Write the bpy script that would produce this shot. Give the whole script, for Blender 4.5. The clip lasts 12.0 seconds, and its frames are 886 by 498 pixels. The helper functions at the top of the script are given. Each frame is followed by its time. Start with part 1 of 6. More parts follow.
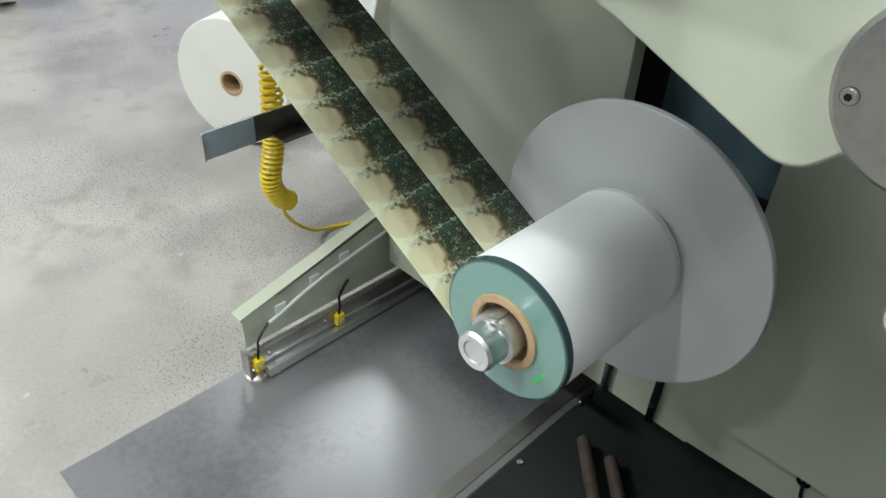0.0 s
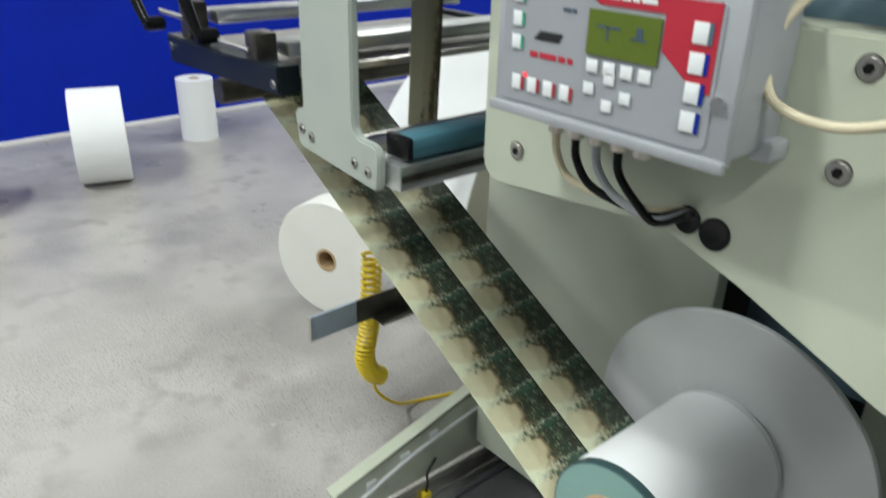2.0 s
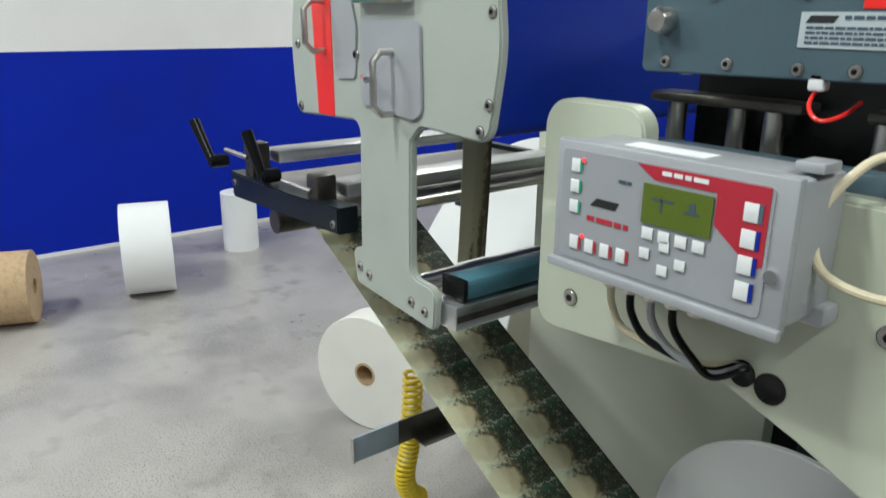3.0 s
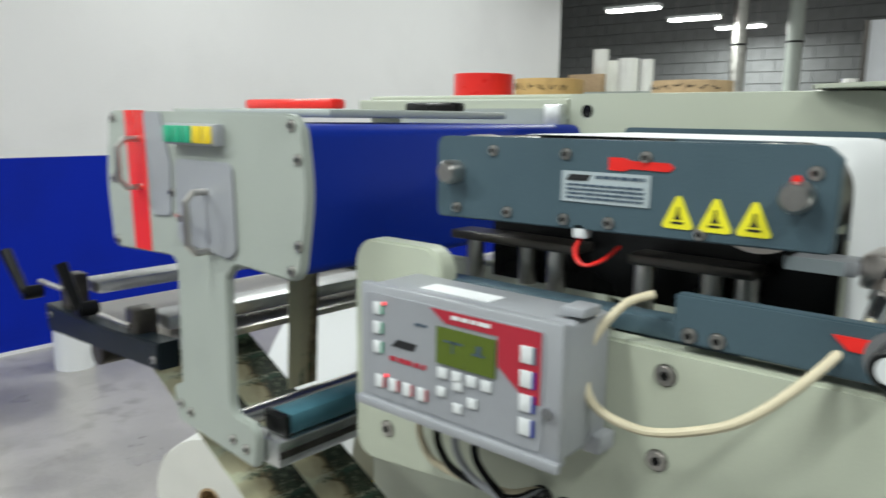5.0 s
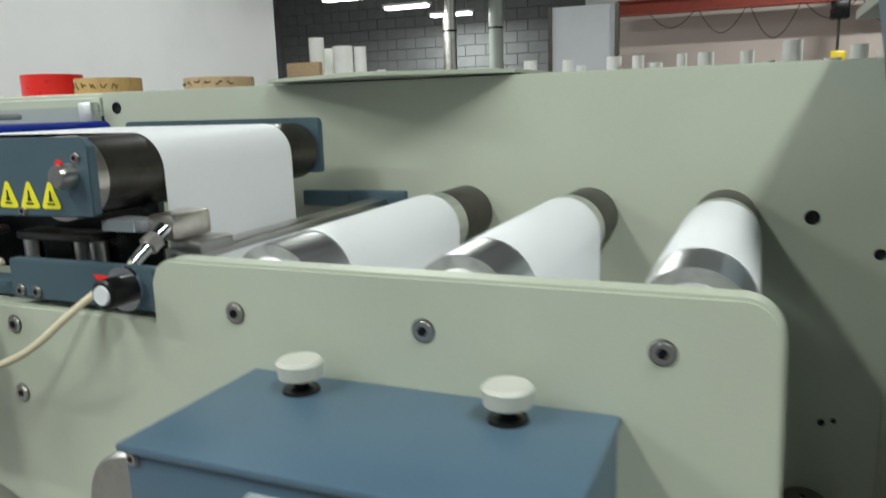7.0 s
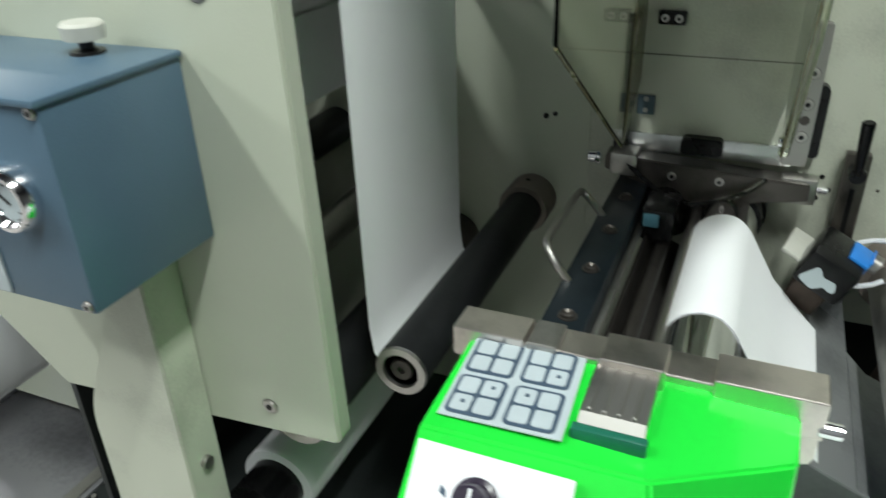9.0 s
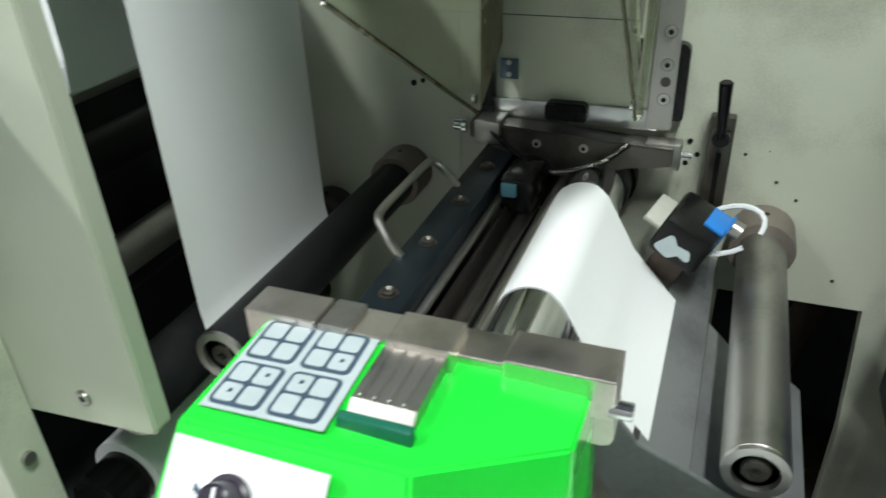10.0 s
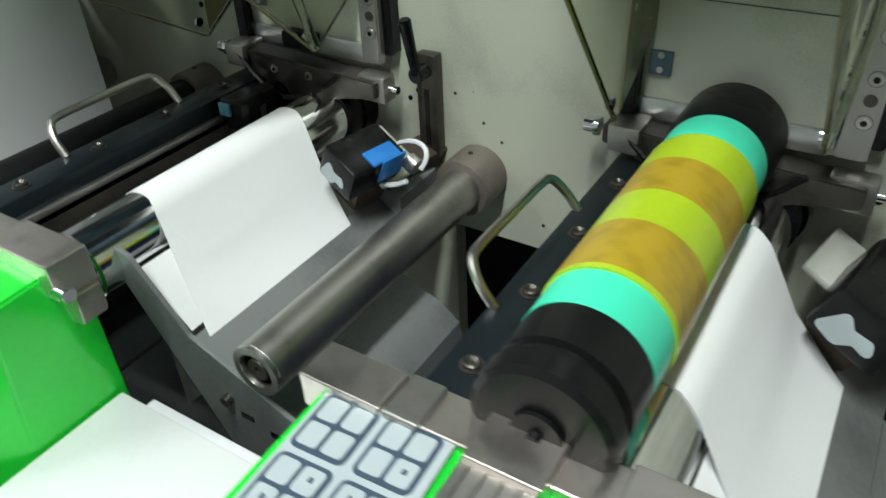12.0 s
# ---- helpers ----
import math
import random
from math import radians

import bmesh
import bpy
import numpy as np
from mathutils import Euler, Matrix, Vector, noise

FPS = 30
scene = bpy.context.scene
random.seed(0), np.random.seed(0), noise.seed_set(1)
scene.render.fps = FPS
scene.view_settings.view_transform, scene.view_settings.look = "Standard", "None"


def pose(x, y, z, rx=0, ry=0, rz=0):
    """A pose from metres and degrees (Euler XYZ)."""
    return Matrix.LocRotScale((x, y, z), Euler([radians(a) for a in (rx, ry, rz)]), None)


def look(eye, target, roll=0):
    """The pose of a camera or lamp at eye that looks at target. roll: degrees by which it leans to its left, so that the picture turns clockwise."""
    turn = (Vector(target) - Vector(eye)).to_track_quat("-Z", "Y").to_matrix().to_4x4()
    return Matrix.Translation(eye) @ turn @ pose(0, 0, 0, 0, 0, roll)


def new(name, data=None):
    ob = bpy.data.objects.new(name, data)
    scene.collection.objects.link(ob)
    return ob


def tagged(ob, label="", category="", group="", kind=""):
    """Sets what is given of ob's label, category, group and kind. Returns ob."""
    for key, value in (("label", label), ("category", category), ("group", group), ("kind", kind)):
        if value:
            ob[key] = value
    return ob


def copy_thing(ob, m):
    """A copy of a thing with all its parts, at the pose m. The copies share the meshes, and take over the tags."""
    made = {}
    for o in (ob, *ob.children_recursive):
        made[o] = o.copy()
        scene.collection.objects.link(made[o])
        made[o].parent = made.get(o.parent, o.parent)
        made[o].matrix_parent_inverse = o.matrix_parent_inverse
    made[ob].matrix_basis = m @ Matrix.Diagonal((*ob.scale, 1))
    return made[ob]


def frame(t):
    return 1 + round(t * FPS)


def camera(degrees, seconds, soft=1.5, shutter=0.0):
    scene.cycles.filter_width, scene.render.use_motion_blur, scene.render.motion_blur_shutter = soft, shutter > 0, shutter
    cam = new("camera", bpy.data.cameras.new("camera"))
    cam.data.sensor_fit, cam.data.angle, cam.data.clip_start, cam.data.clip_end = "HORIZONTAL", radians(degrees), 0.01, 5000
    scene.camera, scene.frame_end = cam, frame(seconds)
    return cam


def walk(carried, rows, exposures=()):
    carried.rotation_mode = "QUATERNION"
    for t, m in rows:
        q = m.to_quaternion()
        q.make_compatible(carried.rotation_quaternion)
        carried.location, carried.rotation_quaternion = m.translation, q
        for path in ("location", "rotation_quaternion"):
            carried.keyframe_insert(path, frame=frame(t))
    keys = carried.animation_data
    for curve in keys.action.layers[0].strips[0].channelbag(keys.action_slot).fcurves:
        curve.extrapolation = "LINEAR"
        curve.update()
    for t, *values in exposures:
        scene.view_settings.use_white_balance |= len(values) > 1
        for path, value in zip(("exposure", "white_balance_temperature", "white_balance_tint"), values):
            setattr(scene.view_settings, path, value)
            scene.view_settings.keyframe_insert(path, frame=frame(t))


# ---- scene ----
cam = camera(61.4, 12.0, shutter=0.5)
PATH = [
    (0, (0.336, -0.508, 1.464), (-0.764, 0.655, 0.265), 3.3),
    (0.5, (0.331, -0.52, 1.472), (-0.787, 0.649, 0.295), 3.4),
    (1, (0.328, -0.544, 1.495), (-0.843, 0.638, 0.384), 3.0),
    (1.5, (0.324, -0.571, 1.54), (-0.929, 0.622, 0.536), 2.8),
    (2, (0.318, -0.607, 1.583), (-1.054, 0.573, 0.731), 1.4),
    (2.5, (0.313, -0.635, 1.621), (-1.149, 0.537, 0.92), 0.4),
    (4.4, (0.335, -0.658, 1.689), (-1.161, 0.608, 1.29), 0.7),
    (4.5, (0.341, -0.655, 1.693), (-1.135, 0.639, 1.308), 0.7),
    (5, (0.366, -0.619, 1.702), (-0.926, 0.867, 1.355), 0.7),
    (5.5, (0.43, -0.578, 1.705), (-0.558, 1.126, 1.359), 0.5),
    (6, (0.556, -0.546, 1.712), (-0.173, 1.287, 1.386), -0.7),
    (6.5, (0.722, -0.536, 1.711), (0.023, 1.303, 1.354), -0.6),
    (7, (0.871, -0.561, 1.708), (0.096, 1.242, 1.322), -1.8),
    (7.5, (0.998, -0.628, 1.683), (0.217, 1.1, 1.047), -1.8),
    (7.7, (1.048, -0.65, 1.671), (0.241, 1.053, 1.003), -1.8),
    (9.5, (1.374, -0.516, 1.609), (0.702, 1.077, 0.602), -1.9),
    (10, (1.446, -0.458, 1.593), (0.8, 1.144, 0.584), -2.4),
    (10.5, (1.539, -0.376, 1.598), (0.887, 1.142, 0.472), -2.7),
    (11, (1.68, -0.328, 1.605), (1.084, 1.201, 0.461), -3.2),
    (11.5, (1.878, -0.289, 1.602), (1.134, 1.176, 0.461), -2.8),
    (12, (2.03, -0.26, 1.602), (1.134, 1.107, 0.45), -2.7),
]
walk(cam, [(t, look(eye, target, roll)) for t, eye, target, roll in PATH], [(0, -0.12), (1.5, -0.15), (2.5, -0.35), (4.5, -0.43), (6.5, -0.55), (7.5, -0.72), (9.5, -0.05), (10.5, 0.0), (11.5, -0.1), (12, -0.18)])

# ---- world and lights ----
world = bpy.data.worlds.new("world")
scene.world = world
world.use_nodes = True
world.node_tree.nodes["Background"].inputs[0].default_value = (0.9, 0.95, 1.0, 1)
world.node_tree.nodes["Background"].inputs[1].default_value = 0.015
scene.view_settings.exposure = 0.0


# ---- materials ----
def mat(name, color, rough=0.5, metal=0.0, var=0.08, scale=8.0, bump=0.0, bump_scale=120.0, wear=None, coat=0.0, emit=0.0, trans=0.0, stretch=(1, 1, 1)):
    m = bpy.data.materials.new(name)
    m.use_nodes = True
    nt = m.node_tree
    N, L = nt.nodes, nt.links
    b = N["Principled BSDF"]
    b.inputs["Roughness"].default_value = rough
    b.inputs["Metallic"].default_value = metal
    b.inputs["Coat Weight"].default_value = coat
    b.inputs["Transmission Weight"].default_value = trans
    if emit:
        b.inputs["Emission Color"].default_value = (*color, 1)
        b.inputs["Emission Strength"].default_value = emit
    tc = N.new("ShaderNodeTexCoord")
    mp = N.new("ShaderNodeMapping")
    mp.inputs["Scale"].default_value = stretch
    L.new(tc.outputs["Object"], mp.inputs["Vector"])
    big = N.new("ShaderNodeTexNoise")
    big.inputs["Scale"].default_value = scale
    big.inputs["Detail"].default_value = 6
    L.new(mp.outputs["Vector"], big.inputs["Vector"])
    fine = N.new("ShaderNodeTexNoise")
    fine.inputs["Scale"].default_value = bump_scale
    fine.inputs["Detail"].default_value = 3
    L.new(mp.outputs["Vector"], fine.inputs["Vector"])
    mix = N.new("ShaderNodeMix")
    mix.data_type = "RGBA"
    lo = [max(0.0, c * (1 - var * 2)) for c in color]
    hi = [min(1.0, c * (1 + var)) for c in color]
    if wear:
        lo = wear
    mix.inputs["A"].default_value = (*lo, 1)
    mix.inputs["B"].default_value = (*hi, 1)
    ramp = N.new("ShaderNodeValToRGB")
    ramp.color_ramp.elements[0].position = 0.28
    ramp.color_ramp.elements[1].position = 0.62
    avg = N.new("ShaderNodeMath")
    avg.operation = "MULTIPLY_ADD"
    L.new(fine.outputs["Fac"], avg.inputs[0])
    avg.inputs[1].default_value = 0.3
    sub = N.new("ShaderNodeMath")
    sub.operation = "SUBTRACT"
    L.new(big.outputs["Fac"], sub.inputs[0])
    sub.inputs[1].default_value = 0.05
    L.new(sub.outputs[0], avg.inputs[2])
    L.new(avg.outputs[0], ramp.inputs["Fac"])
    L.new(ramp.outputs["Color"], mix.inputs["Factor"])
    L.new(mix.outputs["Result"], b.inputs["Base Color"])
    rr = N.new("ShaderNodeMapRange")
    rr.inputs["To Min"].default_value = max(0.03, rough - 0.1)
    rr.inputs["To Max"].default_value = min(1.0, rough + 0.1)
    L.new(big.outputs["Fac"], rr.inputs["Value"])
    L.new(rr.outputs["Result"], b.inputs["Roughness"])
    if bump:
        bn = N.new("ShaderNodeBump")
        bn.inputs["Strength"].default_value = bump
        bn.inputs["Distance"].default_value = 0.002
        L.new(fine.outputs["Fac"], bn.inputs["Height"])
        L.new(bn.outputs["Normal"], b.inputs["Normal"])
    return m


CREAM = mat("cream_paint", (0.47, 0.5, 0.41), 0.38, var=0.04, scale=3, bump=0.05, bump_scale=400)
CREAM_OLD = mat("worn_cream_paint", (0.46, 0.48, 0.4), 0.4, var=0.14, scale=9, bump=0.05, bump_scale=300)
GREY_PAINT = mat("grey_green_paint", (0.36, 0.39, 0.36), 0.42, var=0.05, scale=5, bump=0.08, bump_scale=300)
SLATE = mat("slate_blue_paint", (0.075, 0.13, 0.185), 0.36, var=0.07, scale=6, bump=0.15, bump_scale=500)
SLATE_GREY = mat("slate_grey_paint", (0.062, 0.1, 0.125), 0.4, var=0.08, scale=6, bump=0.12, bump_scale=400)
BLUE = mat("blue_sheet", (0.001, 0.02, 0.26), 0.48, var=0.08, scale=4)
WALL_BLUE = mat("blue_wall_paint", (0.0, 0.016, 0.36), 0.8, var=0.07, scale=2, bump=0.2, bump_scale=60)
WALL_WHITE = mat("white_wall_paint", (0.78, 0.77, 0.78), 0.7, var=0.03, scale=1.2, bump=0.1, bump_scale=60)
GREEN = mat("bright_green_paint", (0.015, 0.62, 0.045), 0.22, var=0.04, scale=6, coat=0.3)
STEEL = mat("brushed_steel", (0.52, 0.5, 0.48), 0.32, 1.0, var=0.1, scale=20, stretch=(1, 0.08, 1))
STEEL_DULL = mat("dull_steel", (0.4, 0.39, 0.37), 0.42, 1.0, var=0.14, scale=12)
CHROME = mat("chrome", (0.8, 0.8, 0.82), 0.08, 1.0, var=0.04)
NICKEL = mat("satin_nickel", (0.68, 0.62, 0.58), 0.34, 1.0, var=0.1, scale=25)
ALU = mat("aluminium", (0.66, 0.67, 0.68), 0.35, 1.0, var=0.06, scale=20)
DARK_STEEL = mat("dark_burnished_steel", (0.085, 0.077, 0.07), 0.36, 0.8, var=0.2, scale=20)
BLACK = mat("black_plastic", (0.006, 0.006, 0.0065), 0.28, var=0.2, scale=10)
RUBBER = mat("black_rubber", (0.011, 0.012, 0.013), 0.5, var=0.2, scale=15)
BLACK_BAR = mat("black_anodised_bar", (0.01, 0.015, 0.019), 0.32, 0.3, var=0.2, scale=12)
PAPER = mat("white_paper", (0.83, 0.84, 0.86), 0.55, var=0.015, scale=4)
PAPER_GREY = mat("backing_paper", (0.72, 0.73, 0.77), 0.5, var=0.02, scale=4)
ROLL_WHITE = mat("paper_roll", (0.82, 0.81, 0.77), 0.6, var=0.03, scale=5, bump=0.05, bump_scale=300)
ROLL_EDGE = mat("wound_paper_edge", (0.55, 0.53, 0.46), 0.65, var=0.05, scale=6)
KRAFT = mat("cardboard_core", (0.46, 0.32, 0.19), 0.75, var=0.12, scale=30)
LINER = mat("teal_film_edge", (0.2, 0.36, 0.33), 0.18, var=0.08, scale=5, coat=0.5)
LINER_DARK = mat("dark_film_rim", (0.035, 0.07, 0.075), 0.2, var=0.2, scale=8)
FLANGE = mat("grey_flange_board", (0.58, 0.59, 0.6), 0.45, var=0.04, scale=3)
PLATE = mat("worn_steel_floor_plate", (0.27, 0.27, 0.29), 0.34, 0.65, var=0.22, scale=2.2, bump=0.05, bump_scale=60)
# near-black for the bed, and for shade put between and behind the plates
DARK_BED_AND_SHADE = mat("dark_bed_and_shade", (0.022, 0.026, 0.026), 0.45, 0.1, var=0.25, scale=5)
YELLOW = mat("yellow_plastic", (0.75, 0.55, 0.02), 0.35, var=0.06)
YELLOW_SIGN = mat("yellow_label", (0.85, 0.78, 0.03), 0.4, var=0.03)
RED = mat("red_tape", (0.78, 0.025, 0.02), 0.3, var=0.05)
RED_PANEL = mat("dark_red_print", (0.42, 0.02, 0.04), 0.4, var=0.04)
WOODTAPE = mat("wooden_core", (0.52, 0.33, 0.13), 0.6, var=0.12, scale=20, stretch=(1, 6, 1))
GREY_BOX = mat("grey_cast_housing", (0.36, 0.37, 0.4), 0.42, 0.2, var=0.05, scale=8, bump=0.1, bump_scale=500)
GREY_FACE = mat("grey_membrane", (0.3, 0.31, 0.34), 0.4, var=0.03)
PAD_GREY = mat("pale_grey_membrane", (0.42, 0.48, 0.51), 0.32, var=0.04, scale=10)
KEY_LINE = mat("slate_print", (0.05, 0.08, 0.12), 0.4, var=0.05)
KEY_WHITE = mat("white_key", (0.72, 0.74, 0.76), 0.4, var=0.03)
LCD = mat("green_lcd", (0.1, 0.14, 0.02), 0.2, var=0.04)
INK = mat("black_ink", (0.01, 0.01, 0.012), 0.5, var=0.05)
CABLE = mat("beige_cable", (0.6, 0.53, 0.38), 0.5, var=0.05)
BLOCKWORK = mat("grey_blockwork", (0.2, 0.205, 0.21), 0.85, var=0.12, scale=3, bump=0.3, bump_scale=40)
LAMP = mat("lit_tube", (1.0, 0.98, 0.95), 0.5, emit=14.0)
TEAL_SLEEVE = mat("turquoise_sleeve", (0.06, 0.72, 0.47), 0.35, var=0.03)
LIME = mat("lime_photopolymer", (0.4, 0.56, 0.02), 0.3, var=0.05, coat=0.3)
OCHRE = mat("ochre_photopolymer", (0.36, 0.25, 0.02), 0.35, var=0.18, scale=40, coat=0.2)
NAVY = mat("navy_anilox", (0.008, 0.012, 0.07), 0.3, 0.2, var=0.1)
SKY_BLUE = mat("sky_blue_plastic", (0.02, 0.2, 0.62), 0.35, var=0.05)
TEAL_BAR = mat("teal_bar", (0.05, 0.14, 0.18), 0.4, var=0.1)
RUST = mat("rusted_steel", (0.07, 0.05, 0.04), 0.7, 0.3, var=0.25, scale=20)
RED_BEAM = mat("red_oxide_beam", (0.3, 0.05, 0.03), 0.6, var=0.15, scale=5)
ROOF = mat("dark_roof_deck", (0.03, 0.035, 0.045), 0.7, var=0.2, scale=2)
PINKWALL = mat("pale_plaster", (0.66, 0.56, 0.52), 0.8, var=0.04, scale=1)

for dull, level in ((BLACK, 0.25), (RUBBER, 0.25), (BLACK_BAR, 0.3), (DARK_BED_AND_SHADE, 0.25), (WALL_BLUE, 0.2), (BLUE, 0.25), (SLATE_GREY, 0.35)):
    dull.node_tree.nodes["Principled BSDF"].inputs["Specular IOR Level"].default_value = level


def floor_material():
    """Ground concrete: cloudy patches, exposed grit and scattered pale flecks."""
    m = mat("concrete_floor", (0.38, 0.36, 0.345), 0.3, var=0.13, scale=1.3, bump=0.1, bump_scale=90)
    nt = m.node_tree
    N, L = nt.nodes, nt.links
    b = N["Principled BSDF"]
    base = b.inputs["Base Color"].links[0].from_socket
    tc = N.new("ShaderNodeTexCoord")

    def layer(under, scale, cut, width, color, patch_scale, patch_cut):
        v = N.new("ShaderNodeTexNoise")
        v.inputs["Scale"].default_value = scale
        v.inputs["Detail"].default_value = 2
        L.new(tc.outputs["Object"], v.inputs["Vector"])
        p = N.new("ShaderNodeTexNoise")
        p.inputs["Scale"].default_value = patch_scale
        p.inputs["Detail"].default_value = 4
        L.new(tc.outputs["Object"], p.inputs["Vector"])
        r = N.new("ShaderNodeMapRange")
        r.inputs["From Min"].default_value = cut
        r.inputs["From Max"].default_value = cut + width
        L.new(v.outputs["Fac"], r.inputs["Value"])
        q = N.new("ShaderNodeMapRange")
        q.inputs["From Min"].default_value = patch_cut
        q.inputs["From Max"].default_value = patch_cut + 0.15
        L.new(p.outputs["Fac"], q.inputs["Value"])
        mul = N.new("ShaderNodeMath")
        mul.operation = "MULTIPLY"
        L.new(r.outputs[0], mul.inputs[0])
        L.new(q.outputs[0], mul.inputs[1])
        x = N.new("ShaderNodeMix")
        x.data_type = "RGBA"
        x.inputs["B"].default_value = (*color, 1)
        L.new(under, x.inputs["A"])
        L.new(mul.outputs[0], x.inputs["Factor"])
        return x.outputs["Result"]

    c = layer(base, 2.2, 0.46, 0.22, (0.31, 0.295, 0.285), 0.7, 0.4)
    c = layer(c, 7.0, 0.5, 0.2, (0.3, 0.28, 0.26), 1.3, 0.45)
    c = layer(c, 150, 0.58, 0.06, (0.17, 0.15, 0.13), 1.1, 0.42)
    c = layer(c, 22, 0.7, 0.05, (0.2, 0.18, 0.17), 2.0, 0.5)
    c = layer(c, 9, 0.745, 0.01, (0.85, 0.85, 0.85), 3.0, 0.5)
    L.new(c, b.inputs["Base Color"])
    return m


CONCRETE = floor_material()


def clear_material():
    m = bpy.data.materials.new("clear_guard")
    m.use_nodes = True
    b = m.node_tree.nodes["Principled BSDF"]
    b.inputs["Base Color"].default_value = (0.8, 0.83, 0.72, 1)
    b.inputs["Roughness"].default_value = 0.06
    b.inputs["Transmission Weight"].default_value = 1.0
    b.inputs["IOR"].default_value = 1.2
    return m


CLEAR = clear_material()


def camo_material():
    """Printed label web: repeating scenes in olive, tan and dark green along the length."""
    m = bpy.data.materials.new("camo_label_print")
    m.use_nodes = True
    nt = m.node_tree
    N, L = nt.nodes, nt.links
    b = N["Principled BSDF"]
    b.inputs["Roughness"].default_value = 0.35
    tc = N.new("ShaderNodeTexCoord")
    sep = N.new("ShaderNodeSeparateXYZ")
    L.new(tc.outputs["Object"], sep.inputs[0])

    def math_(op, a, bb=None):
        n = N.new("ShaderNodeMath")
        n.operation = op
        for k, v in enumerate((a, bb)):
            if v is None:
                continue
            if isinstance(v, (int, float)):
                n.inputs[k].default_value = v
            else:
                L.new(v, n.inputs[k])
        return n.outputs[0]

    pitch = 0.0755
    along = math_("DIVIDE", sep.outputs[0], pitch)
    ripple = N.new("ShaderNodeTexNoise")
    ripple.inputs["Scale"].default_value = 55.0
    L.new(tc.outputs["Object"], ripple.inputs["Vector"])
    u = math_("FRACT", math_("ADD", along, math_("MULTIPLY", math_("SUBTRACT", ripple.outputs["Fac"], 0.5), 0.28)))
    lane = math_("FRACT", math_("DIVIDE", math_("SUBTRACT", sep.outputs[1], 0.145), 0.1351))

    def noise_(a, b_, scale, detail, dist):
        c = N.new("ShaderNodeCombineXYZ")
        L.new(a, c.inputs[0])
        L.new(b_, c.inputs[1])
        n = N.new("ShaderNodeTexNoise")
        n.inputs["Scale"].default_value = scale
        n.inputs["Detail"].default_value = detail
        n.inputs["Roughness"].default_value = 0.6
        n.inputs["Distortion"].default_value = dist
        L.new(c.outputs[0], n.inputs["Vector"])
        return n.outputs["Fac"]

    def clamp_(a, gain, lo):
        """0 below lo, rising with gain to 1."""
        return math_("MINIMUM", math_("MAXIMUM", math_("MULTIPLY", math_("SUBTRACT", a, lo), gain), 0.0), 1.0)

    def over_(under, fac, color):
        x = N.new("ShaderNodeMix")
        x.data_type = "RGBA"
        x.inputs["B"].default_value = (*color, 1)
        L.new(fac, x.inputs["Factor"])
        L.new(under, x.inputs["A"])
        return x.outputs["Result"]

    wide = math_("MULTIPLY", lane, 1.8)
    n1 = noise_(u, wide, 4.5, 6, 0.7)
    twig = noise_(math_("MULTIPLY", u, 0.8), math_("MULTIPLY", lane, 1.0), 17.0, 4, 1.2)
    stroke = noise_(math_("ADD", math_("MULTIPLY", u, 0.9), 7.3), math_("MULTIPLY", lane, 1.6), 15.0, 3, 2.0)
    cloud = noise_(along, math_("MULTIPLY", sep.outputs[1], 14.0), 0.6, 3, 0.2)
    # pale ground at one edge of a lane, dark woodland at the other
    v = math_("ADD", math_("SUBTRACT", lane, 0.07), math_("MULTIPLY", math_("SUBTRACT", n1, 0.5), 0.95))
    ramp = N.new("ShaderNodeValToRGB")
    e = ramp.color_ramp.elements
    e[0].position, e[0].color = 0.02, (0.68, 0.71, 0.52, 1)
    e[1].position, e[1].color = 0.98, (0.008, 0.014, 0.009, 1)
    for p, c in ((0.26, (0.6, 0.6, 0.43, 1)), (0.36, (0.3, 0.25, 0.14, 1)), (0.46, (0.07, 0.065, 0.035, 1)), (0.56, (0.02, 0.035, 0.02, 1)), (0.7, (0.035, 0.06, 0.035, 1)), (0.84, (0.012, 0.02, 0.012, 1))):
        k = e.new(p)
        k.color = c
    L.new(v, ramp.inputs["Fac"])
    colour = ramp.outputs["Color"]
    # pale strokes among the dark trees
    trees = clamp_(lane, 6.0, 0.42)
    colour = over_(colour, math_("MULTIPLY", math_("MULTIPLY", clamp_(twig, 10.0, 0.55), trees), 0.85), (0.33, 0.37, 0.26))
    colour = over_(colour, math_("MULTIPLY", math_("MULTIPLY", clamp_(stroke, 10.0, 0.5), trees), 0.9), (0.008, 0.012, 0.008))
    colour = over_(colour, math_("MULTIPLY", math_("MULTIPLY", clamp_(n1, 10.0, 0.55), trees), 0.55), (0.11, 0.09, 0.05))
    # a round tan boulder with a brown flank in each label
    du = math_("DIVIDE", math_("SUBTRACT", u, 0.54), 0.4)
    dl = math_("DIVIDE", math_("SUBTRACT", lane, 0.22), 0.27)
    rad = math_("ADD", math_("MULTIPLY", du, du), math_("MULTIPLY", dl, dl))
    rad = math_("ADD", rad, math_("MULTIPLY", math_("SUBTRACT", n1, 0.5), 1.3))
    flank = math_("MULTIPLY", math_("SUBTRACT", 1.0, clamp_(rad, 2.5, 1.1)), clamp_(lane, 8.0, 0.22))
    colour = over_(colour, math_("MULTIPLY", flank, 0.75), (0.16, 0.11, 0.055))
    colour = over_(colour, math_("MULTIPLY", math_("SUBTRACT", 1.0, clamp_(rad, 2.6, 0.75)), 0.7), (0.56, 0.51, 0.33))
